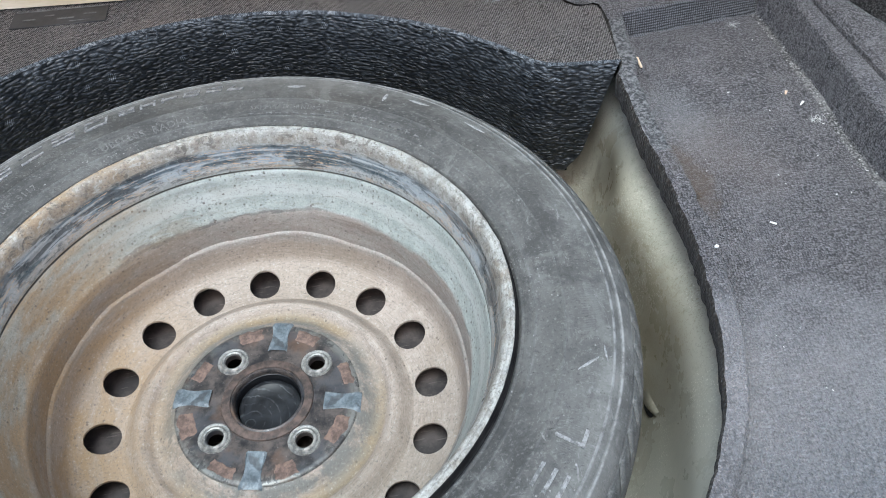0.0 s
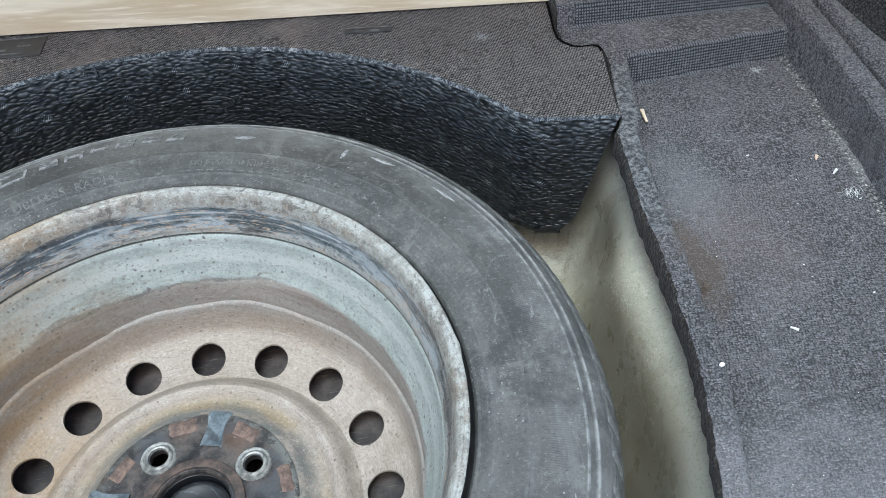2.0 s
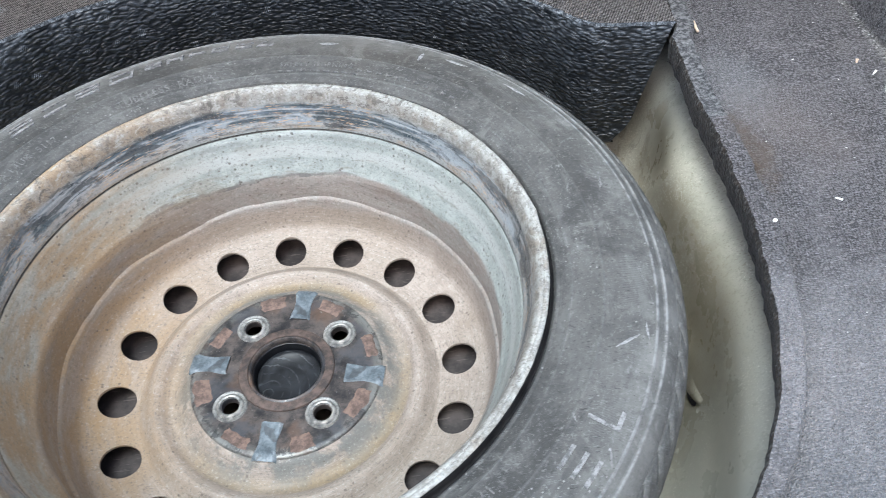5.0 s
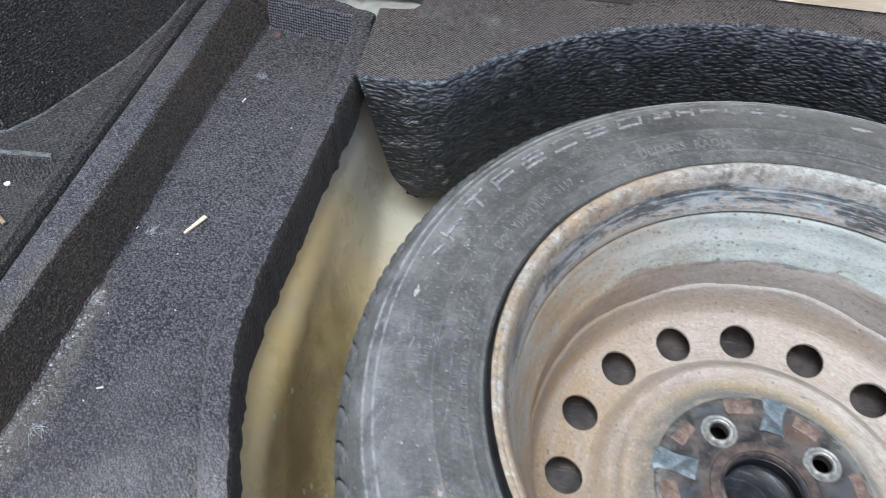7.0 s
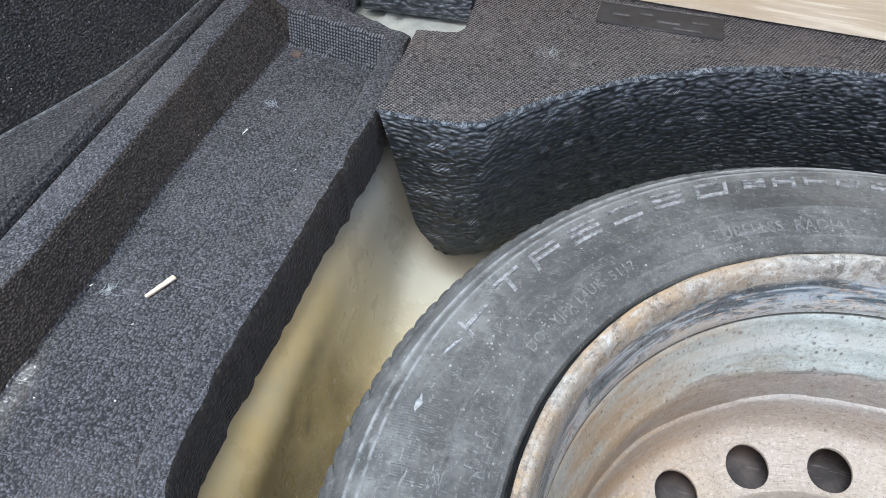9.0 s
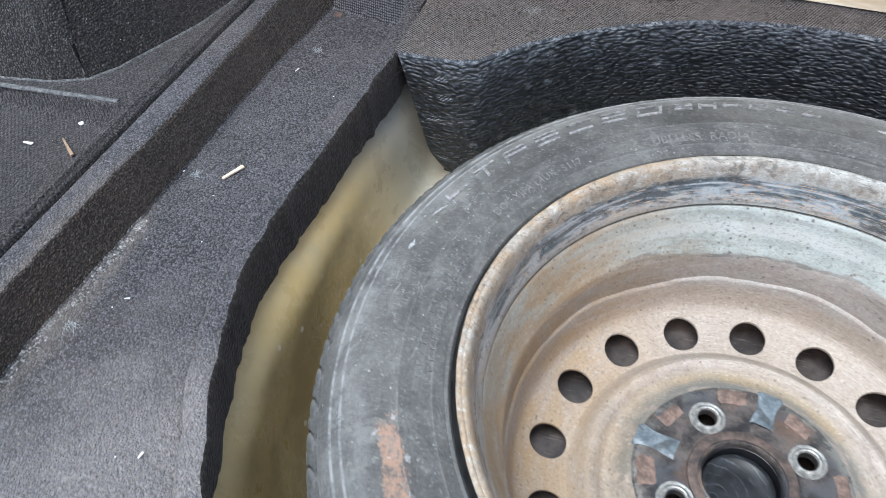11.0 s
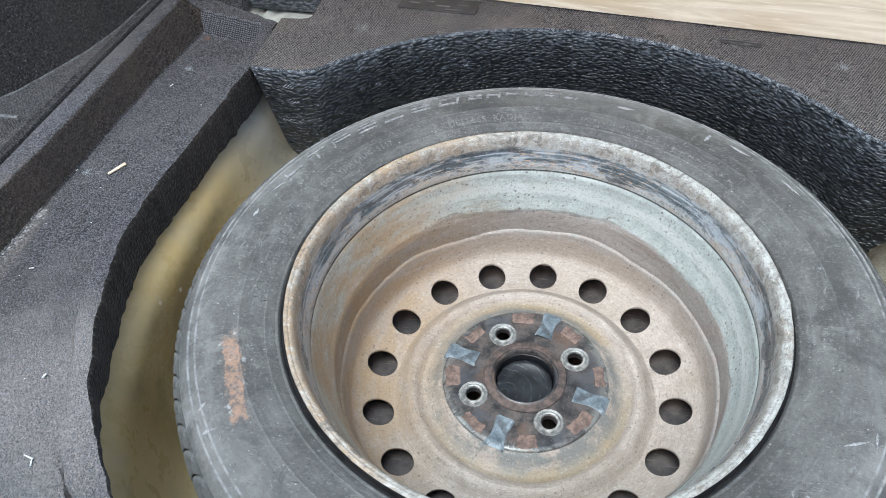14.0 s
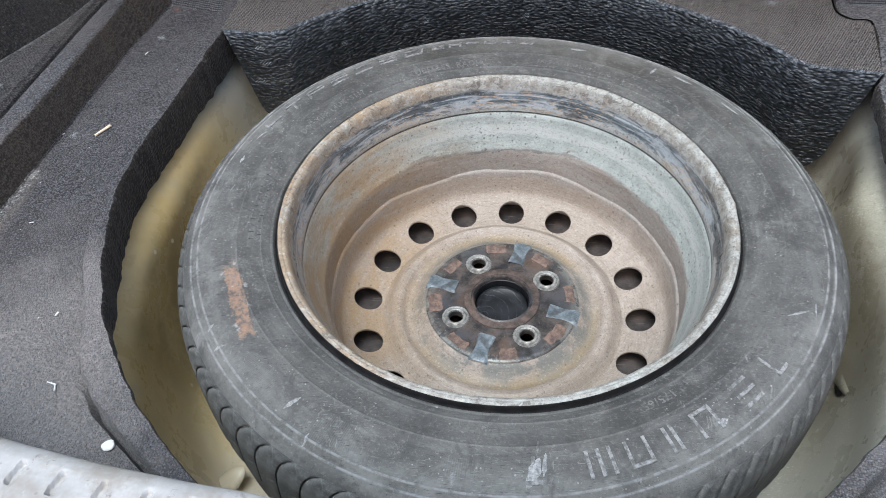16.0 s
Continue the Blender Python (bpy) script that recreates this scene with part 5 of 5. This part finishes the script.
def side_z(r):
    pts = [(a, b) for a, b in side if a > 0.204]
    return lerp(r, pts)


def bent(bm, mid, radius, lift):
    """Lays flat letters on the sidewall, tops outward."""
    for v in bm.verts:
        a = radians(mid) - v.co.x / radius
        r = radius + v.co.y
        v.co = Vector((r * math.cos(a), r * math.sin(a), side_z(r) + lift + v.co.z))


def arc_text(words, mid, radius, size, spread=1.0):
    cu = bpy.data.curves.new("lettering", "FONT")
    cu.body = words
    cu.size = size
    cu.align_x, cu.align_y = "CENTER", "CENTER"
    cu.space_character = spread
    cu.extrude = 0.0005
    cu.resolution_u = 3
    tmp = bpy.data.objects.new("tmp", cu)
    scene.collection.objects.link(tmp)
    me = bpy.data.meshes.new_from_object(tmp.evaluated_get(bpy.context.evaluated_depsgraph_get()))
    bpy.data.objects.remove(tmp)
    bm = bmesh.new()
    bm.from_mesh(me)
    bent(bm, mid, radius, 0.0)
    return part("raised_lettering", bm, LETTER if size > 0.012 else TYRE_TEXT, tyre, "raised rubber lettering", smooth=False)


def letter_bar(mid, radius, w, h, lean=0.0, sides="tblr"):
    """Raised strokes on the sides of one letter-sized field, standing for a mark that is not spelled out."""
    bm = bmesh.new()
    k = min(0.0024, 0.3 * min(w, h))
    fields = {"t": (-w / 2, h / 2 - k, w / 2, h / 2), "b": (-w / 2, -h / 2, w / 2, -h / 2 + k), "l": (-w / 2, -h / 2, -w / 2 + k, h / 2), "r": (w / 2 - k, -h / 2, w / 2, h / 2), "m": (-k / 2, -h / 2, k / 2, h / 2), "c": (-w / 2, -k / 2, w / 2, k / 2)}
    for side_name in sides:
        x0, y0, x1, y1 = fields[side_name]
        n = 4 if x1 - x0 > 0.004 else 1
        for i in range(n):
            xa, xb = x0 + (x1 - x0) * i / n, x0 + (x1 - x0) * (i + 1) / n
            top = [bm.verts.new((x + lean * y, y, 0.0009)) for x, y in ((xa, y0), (xb, y0), (xb, y1), (xa, y1))]
            low = [bm.verts.new((x + lean * y, y, -0.001)) for x, y in ((xa, y0 - 0.0002), (xb, y0 - 0.0002), (xb, y1 + 0.0002), (xa, y1 + 0.0002))]
            bm.faces.new(top)
            for j in range(4):
                q = (j + 1) % 4
                bm.faces.new((low[j], low[q], top[q], top[j]))
    bent(bm, mid, radius, 0.0)
    return part("raised_mark", bm, LETTER if h > 0.007 else TYRE_TEXT, tyre, "raised rubber mark, scuffed grey", smooth=False)


SCRAPE = simple("rubber_scrape", (0.16, 0.165, 0.17), (0.40, 0.41, 0.42), 420, 0.8)
TYRE_TEXT = simple("faint_lettering", (0.080, 0.081, 0.083), (0.19, 0.19, 0.19), 240, 0.7)
arc_text("TUBELESS  RADIAL", 109.4, 0.2135, 0.0096, 1.08)
arc_text("SAFETY WARNING", 76.5, 0.2165, 0.0062, 1.25)
arc_text("DOT YJFA L4UK  5117", 146.0, 0.2145, 0.0080, 1.1)
arc_text("175/65", -57.0, 0.2145, 0.0090, 1.1)
for n, a in enumerate((157.3, 150.4, 143.6, 136.8, 130.0, 123.3, 116.6)):
    letter_bar(a, 0.2475, 0.0205, 0.0125, 0.35, ("lc", "tm", "ltc", "tcb", "tb", "tbc", "tblr")[n])
for n, a in enumerate((110.3, 106.0, 101.6, 97.1, 92.4)):
    letter_bar(a, 0.2480, 0.0140, 0.0085, 0.2, ("tcb", "lrc", "lc", "tblr", "tlb")[n])
letter_bar(87.6, 0.2475, 0.014, 0.009, 0.7, "lb")
for a, w2, how in ((-81.8, 0.012, "mt"), (-71.6, 0.018, "lrm"), (-65.4, 0.016, "lrt"), (-59.5, 0.008, "lr"), (-53.0, 0.017, "lrb"), (-44.0, 0.017, "tcb"), (-36.0, 0.012, "tr")):
    letter_bar(a, 0.2430, w2, 0.0185, 0.0, how)
for k in range(9):
    a = 84.5 - 2.1 * k
    letter_bar(a, 0.2095, 0.0050, 0.0022, 0, "c")
for k in range(11):
    a = 66.5 - 2.3 * k
    letter_bar(a, 0.2135, 0.0045, 0.0030, 0, "lc")
for k in range(14):
    a = 167.5 + 2.1 * k
    letter_bar(a, 0.2150, 0.0028, 0.0040, 0, "lt")
    letter_bar(a + 0.8, 0.2085, 0.0028, 0.0040, 0, "lt")

# pale scrapes on the sidewall
for x, y, l, wd, turn in ((0.137, 0.203, 0.013, 0.0034, 62), (-0.133, -0.207, 0.014, 0.003, 40), (-0.118, -0.232, 0.010, 0.002, 70), (0.062, 0.236, 0.016, 0.004, -10), (0.165, 0.190, 0.020, 0.0045, -38), (0.034, -0.242, 0.021, 0.0075, 72), (0.041, -0.236, 0.016, 0.003, 88), (0.157, -0.193, 0.008, 0.004, 30), (0.222, -0.098, 0.018, 0.0018, 20), (0.236, -0.092, 0.012, 0.0016, 80), (0.205, 0.147, 0.022, 0.003, -52),
                          (-0.20, -0.165, 0.009, 0.003, 30), (-0.212, -0.148, 0.007, 0.002, 70), (-0.244, 0.04, 0.010, 0.003, 85), (-0.236, 0.075, 0.014, 0.002, 60)):
    bm = bmesh.new()
    grid = []
    for i in range(9):
        s = i / 8
        half = wd / 2 * math.sin(0.25 + s * 2.7) * (1 + 0.5 * noise.noise(Vector((x * 90, s * 6, y * 90))))
        u = l * (s - 0.5)
        off = 0.0008 * noise.noise(Vector((s * 3, x * 70, y * 70)))
        grid.append([(u, off + half * d) for d in (-1, -0.3, 0.3, 1)])
    c, s = math.cos(radians(turn)), math.sin(radians(turn))
    placed = []
    for row in grid:
        line = []
        for k, (u, v) in enumerate(row):
            px, py = x + u * c - v * s, y + u * s + v * c
            line.append((px, py, side_z(math.hypot(px, py)) + (0.0002 if k in (0, 3) else 0.0006)))
        placed.append(line)
    sheet(bm, placed)
    part("scrape", bm, SCRAPE, tyre, "pale scrape on the rubber")

# bead gap: black ring for the rubber bead and the shade beside the rim
bm = bmesh.new()
turned(bm, [(0.1937, 0.1894), (0.1945, 0.1885), (0.1949, 0.1868), (0.1952, 0.1850), (0.1960, 0.1838), (0.1972, 0.1832)], 128)
part("bead_gap", bm, RUBBER_GAP, wheel, "black ring beside the rim, rubber bead and gap shade in one colour")

# rim: flange, bead seat, drop centre
bm = bmesh.new()
rim_profile = [(0.1922, 0.1780), (0.1936, 0.1838), (0.1941, 0.1868), (0.1936, 0.1893), (0.1923, 0.1902), (0.1908, 0.1901), (0.1900, 0.1894), (0.1892, 0.1896), (0.1880, 0.1892), (0.1866, 0.1878), (0.1855, 0.1854), (0.1845, 0.1818), (0.1837, 0.1780), (0.1829, 0.1740), (0.1822, 0.1690), (0.1812, 0.1640),
               (0.1796, 0.1605), (0.1790, 0.1570), (0.1788, 0.1545), (0.1794, 0.1539), (0.1794, 0.1531), (0.1785, 0.1525), (0.1772, 0.1480), (0.1752, 0.1430), (0.1728, 0.1340), (0.1692, 0.1240), (0.1664, 0.1172), (0.1650, 0.1150), (0.1648, 0.1060),
               (0.1644, 0.0900), (0.1642, 0.0700), (0.1640, 0.0560), (0.1660, 0.0300), (0.1780, 0.0220), (0.1900, 0.0180)]
turned(bm, rim_profile, 192)
for v in bm.verts:
    # dents and wear round the flange
    if v.co.z > 0.176:
        d = noise.noise(v.co * 55) * 0.0003 + noise.noise(v.co * 160) * 0.00025
        a = math.degrees(math.atan2(v.co.y, v.co.x))
        d += 0.0011 * math.exp(-((a - 5.5) / 2.0) ** 2) * step(v.co.z, 0.183, 0.188)
        k = 1 + d / math.hypot(v.co.x, v.co.y)
        v.co.x, v.co.y, v.co.z = v.co.x * k, v.co.y * k, v.co.z + noise.noise(v.co * 70) * 0.00025
rim = part("rim", bm, STEEL, wheel, "pale grey painted steel rim with rust along the bead")

# disc with sixteen vent holes


def disc_z(r):
    return lerp(r, [(0.0745, 0.0622), (0.078, 0.0598), (0.084, 0.0535), (0.090, 0.0500), (0.095, 0.0508), (0.100, 0.0560), (0.1035, 0.0572), (0.107, 0.0556), (0.113, 0.0495), (0.1165, 0.0455), (0.1185, 0.0445), (0.126, 0.0452), (0.1345, 0.0475), (0.146, 0.0510), (0.1525, 0.0545),
                   (0.1565, 0.0565), (0.1595, 0.0630), (0.1612, 0.0730)])


bm = bmesh.new()
holed_ring(bm, 0.1185, 0.1525, 16, 0.1350, 0.0140, disc_z, -0.7, 10, 0.0022, 4)
turned(bm, [(r, disc_z(r)) for r in (0.0745, 0.0765, 0.078, 0.081, 0.084, 0.087, 0.090, 0.0925, 0.095, 0.0975, 0.100, 0.102, 0.1035, 0.105, 0.107, 0.110, 0.113, 0.1165, 0.1185)], 160)
rows = []
for k in range(161):
    a = 2 * math.pi * k / 160
    c, s = math.cos(a), math.sin(a)
    edge = 0.084 + 0.0022 * math.sin(5 * a + 0.6) + 0.0016 * math.sin(11 * a) + 0.0012 * noise.noise(Vector((c * 14, s * 14, 2.0))) + 0.0008 * noise.noise(Vector((c * 40, s * 40, 5.0)))
    rows.append([(r * c, r * s, z) for r, z in [(q, disc_z(q)) for q in (0.1525, 0.1565, 0.158, 0.1595, 0.1612)] + [(0.1620, edge - 0.002), (0.1626, edge), (0.1645, edge + 0.0012)]])
sheet(bm, rows)
disc = part("wheel_disc", bm, STEEL, wheel, "steel wheel disc with round vent holes, coated in tan dust")

# hub mounting face with four bolt holes
bm = bmesh.new()
holed_ring(bm, 0.0320, 0.0700, 4, 0.050, 0.0066, lambda r: 0.0640, 31.8, 14, 0.006, 4)
turned(bm, [(0.0262, 0.040), (0.0266, 0.0580), (0.0272, 0.0640), (0.0282, 0.0652), (0.0296, 0.0650), (0.0308, 0.0640), (0.0320, 0.0640)], 96)
turned(bm, [(0.0700, 0.0640), (0.0728, 0.0638), (0.0742, 0.0630), (0.0748, 0.0618)], 96)
hub = part("hub_face", bm, HUB, wheel, "dark rusty mounting face with bolt holes")
bm = bmesh.new()
turned(bm, [(0.0070, 0.0638), (0.0074, 0.0656), (0.0086, 0.0660), (0.0098, 0.0654), (0.0104, 0.0644), (0.0112, 0.0650), (0.0124, 0.0651), (0.0132, 0.0640)], 32)
for v in bm.verts:
    v.co.z -= 0.064
boss_mesh = finish(bm, "bolt_seat", BOSS)
bm = bmesh.new()
turned(bm, [(0.0258, 0.0340), (0.0260, 0.0500), (0.0262, 0.0600), (0.0266, 0.0602)], 72)
part("bore_sleeve", bm, SLEEVE, hub, "black greasy wall of the bore")
bm = bmesh.new()
turned(bm, [(0.0298, 0.0640), (0.0302, 0.0655), (0.0345, 0.0656), (0.0368, 0.0652), (0.0374, 0.0640)], 72)
part("rust_ring", bm, OLD_RUST, hub, "rusty raised ring round the bore")
bm = bmesh.new()
turned(bm, [(0.0264, 0.0560), (0.0268, 0.0630), (0.0274, 0.0652), (0.0284, 0.0660), (0.0296, 0.0655)], 72)
part("bore_edge", bm, HUB, hub, "bright worn edge of the bore")
bm = bmesh.new()
rows = []
for i in range(9):
    s = i / 8
    r = 0.0465 + 0.0300 * s
    half = 0.0084 + 0.0006 * s + 0.0004 * math.sin(s * 9)
    dip = -0.0016 * math.sin(s * 3.1) + (0.0016 if s < 0.9 else -0.0008)
    rows.append([(r, half * (2 * j / 8 - 1), 0.0644 + dip - (0.0022 if j in (0, 8) else 0)) for j in range(9)])
sheet(bm, rows)
for v in bm.verts:
    v.co.z -= 0.064
pad_mesh = finish(bm, "worn_pad", BARE)


def rust_patch(seed):
    """A ragged flake of rust between bolt seat and pad."""
    rnd = random.Random(seed)
    r0, r1 = 0.0600 + rnd.uniform(-0.002, 0.002), 0.0708 + rnd.uniform(-0.0015, 0.0012)
    a0, a1 = radians(-9 + rnd.uniform(-2.5, 2)), radians(9 + rnd.uniform(-2, 2.5))
    rows = []
    for i in range(9):
        u = i / 8
        row = []
        for j in range(17):
            v = j / 16
            rr, aa = r0 + (r1 - r0) * u, a0 + (a1 - a0) * v
            rr += noise.noise(Vector((v * 4, seed, u))) * 0.0016 * (1 if i in (0, 8) else 0.5)
            aa += noise.noise(Vector((u * 4, seed, 5 + v))) * 0.030 * (1 if j in (0, 16) else 0.5)
            edge = i in (0, 8) or j in (0, 16)
            row.append((rr * math.cos(aa), rr * math.sin(aa), -0.0005 if edge else 0.0003 + 0.0003 * noise.noise(Vector((u * 9, v * 14, seed)))))
        rows.append(row)
    bm = bmesh.new()
    sheet(bm, rows)
    return bm


for k in range(4):
    a = 31.8 + 90 * k
    again("bolt_seat", boss_mesh, hub, pose(0.05 * math.cos(radians(a)), 0.05 * math.sin(radians(a)), 0.064))
    again("worn_pad", pad_mesh, hub, pose(0, 0, 0.064, 0, 0, a + 45))
    for d in (22.5, 67.5):
        flake = part("rust_patch", rust_patch(a + d), RUST, hub)
        flake.matrix_local = pose(0, 0, 0.0643, 0, 0, a + d)

# ---- crumbs on the carpet ----


def chip(x, y, z, length, width, turn, material, label, name="wood_chip", cat="wood chip", thick=0.0018):
    if width > 0.6 * length:
        bm = bmesh.new()
        turned(bm, [(0.0002, thick), (0.42, thick), (0.5, thick * 0.5), (0.48, 0)], 18)
        for v in bm.verts:
            k = 1 + 0.3 * noise.noise(v.co * 2.5)
            v.co.x, v.co.y = v.co.x * length * k, v.co.y * width * k
    else:
        bm = block(-length / 2, -width / 2, 0, length / 2, width / 2, thick, min(width, thick) * 0.2, 1)
        for v in bm.verts:
            v.co.y = v.co.y * (0.8 + 0.5 * v.co.x / length) + 0.4 * width * math.cos(v.co.x / length * 4)
            v.co.z += 0.0006 * (v.co.x / length) ** 2 * 4
    ob = thing(name, bm, material, label, cat, "crumbs on the carpet")
    ob.matrix_world = pose(x, y, z, 0, 0, turn)
    return ob


chip(-0.402, 0.081, 0.1838, 0.019, 0.0034, 62, CHIP, "small pale wood splinter lying on the carpet")
chip(0.3785, 0.213, 0.1845, 0.016, 0.0032, 86, CHIP, "small pale wood splinter lying on the carpet")
chip(0.402, -0.003, 0.1840, 0.0052, 0.0019, -35, FLAKE, "tiny white paint flake on the carpet", "paint_flake", "flake", 0.001)
chip(-0.253, -0.247, 0.1845, 0.0095, 0.0078, 15, FLAKE, "round white paint flake on the carpet", "paint_flake", "flake", 0.0014)
chip(-0.316, -0.203, 0.1838, 0.0080, 0.0013, -12, FLAKE, "bent white paper scrap on the carpet", "paper_scrap", "scrap", 0.001)
chip(-0.3118, -0.2062, 0.1838, 0.0055, 0.0013, -70, FLAKE, "bent white paper scrap on the carpet", "paper_scrap", "scrap", 0.001)
chip(-0.520, 0.075, 0.2125, 0.0045, 0.0035, 20, FLAKE, "tiny white flake in the shelf recess", "paint_flake", "flake", 0.0012)
chip(-0.512, 0.048, 0.2125, 0.0230, 0.0028, -38, BROWNCHIP, "thin brown wood sliver in the shelf recess")
chip(-0.545, 0.045, 0.2125, 0.0080, 0.0025, 0, FLAKE, "tiny white flake in the shelf recess", "paint_flake", "flake", 0.001)
chip(-0.4090, 0.307, 0.1838, 0.0085, 0.0065, 30, RUST, "small rust-brown crumb in the corner of the carpet", "rust_crumb", "crumb", 0.002)
chip(-0.3420, -0.1420, 0.1840, 0.0042, 0.0016, 80, FLAKE, "tiny white flake on the carpet", "paint_flake", "flake", 0.0008)

# lint tufts


def lint(x, y, z, size, seed, material=None, label="pale grey lint tuft stuck to the carpet"):
    rnd = random.Random(seed)
    bm = bmesh.new()
    lay = rnd.uniform(0, 6.28)
    for k in range(26):
        a, l = lay + rnd.gauss(0, 0.55), rnd.uniform(0.4, 1.3) * size
        ox, oy = rnd.gauss(0, 0.30) * size, rnd.gauss(0, 0.22) * size
        bend = rnd.uniform(-1.2, 1.2)
        prev, px, py = None, ox, oy
        for i in range(7):
            s = i / 6
            d = a + bend * s
            px, py = px + l / 6 * math.cos(d), py + l / 6 * math.sin(d)
            h = 0.0004 + 0.0014 * math.sin(s * 3.1) * rnd.uniform(0.5, 1)
            n = Vector((-math.sin(d), math.cos(d), 0)) * 0.00016 * (1.15 - s)
            cur = [bm.verts.new(Vector((px, py, h)) + n), bm.verts.new(Vector((px, py, h)) - n)]
            if prev:
                bm.faces.new((prev[0], prev[1], cur[1], cur[0]))
            prev = cur
    ob = thing("lint_tuft", bm, material or LINT, label, "lint", "lint on the carpet")
    ob.matrix_world = pose(x, y, z)


lint(-0.429, 0.070, 0.184, 0.0065, 1)
lint(-0.4385, -0.075, 0.184, 0.0075, 2)
lint(-0.225, 0.310, TOP, 0.011, 3)
lint(0.262, 0.308, TOP, 0.011, 4)
chip(0.496, 0.125, 0.1842, 0.0066, 0.0020, 40, FLAKE, "small white paper scrap on the carpet", "paper_scrap", "scrap", 0.0012)
chip(0.490, 0.142, 0.1842, 0.0050, 0.0024, 55, CHIP, "tiny pale wood crumb on the carpet", "wood_crumb", "crumb", 0.0014)
lint(0.492, 0.257, 0.184, 0.008, 6, PALE_LINT, "white lint tuft stuck in the corner of the carpet")
lint(0.499, 0.099, 0.184, 0.009, 8, PALE_LINT, "white lint tuft stuck to the carpet")
lint(-0.4020, 0.246, 0.184, 0.007, 9)
chip(0.337, -0.032, 0.2052, 0.0036, 0.0026, 20, FLAKE, "tiny white flake on the carpet lip", "paint_flake", "flake", 0.0009)
chip(-0.410, 0.215, 0.1842, 0.0052, 0.0011, 75, FLAKE, "thin white fibre on the carpet", "fibre", "fibre", 0.0006)
chip(-0.4120, -0.047, 0.1842, 0.0040, 0.0012, 20, FLAKE, "thin white fibre on the carpet", "fibre", "fibre", 0.0006)
lint(0.3605, 0.035, 0.184, 0.009, 7, BROWN, "brown fluff tuft stuck to the carpet")

# fine specks of dust
rnd = random.Random(11)
bm = bmesh.new()
for k in range(46):
    left = rnd.random() < 0.14
    y = rnd.uniform(-0.24, 0.25)
    if left:
        x = -rnd.uniform(-lerp(y, EDGE_LEFT) + 0.035, 0.44)
    else:
        x = rnd.uniform(lerp(y, EDGE_RIGHT) + 0.035, 0.515)
    s = rnd.choice((0.0003, 0.0003, 0.0004, 0.0005, 0.0006))
    l = s * rnd.uniform(1, 2.6)
    a = rnd.uniform(0, 3.14)
    c, n = math.cos(a), math.sin(a)
    base = [bm.verts.new((x + c * u * l - n * v * s, y + n * u * l + c * v * s, 0.1848)) for u, v in ((-1, -1), (1, -0.6), (0.8, 1), (-0.9, 0.8))]
    apex = bm.verts.new((x, y, 0.1848 + s))
    bm.faces.new(base)
    for i in range(4):
        bm.faces.new((base[i], base[(i + 1) % 4], apex))
thing("dust_specks", bm, FLAKE, "scattered pale dust specks on the carpet", "dust", kind="stuff", smooth=False)
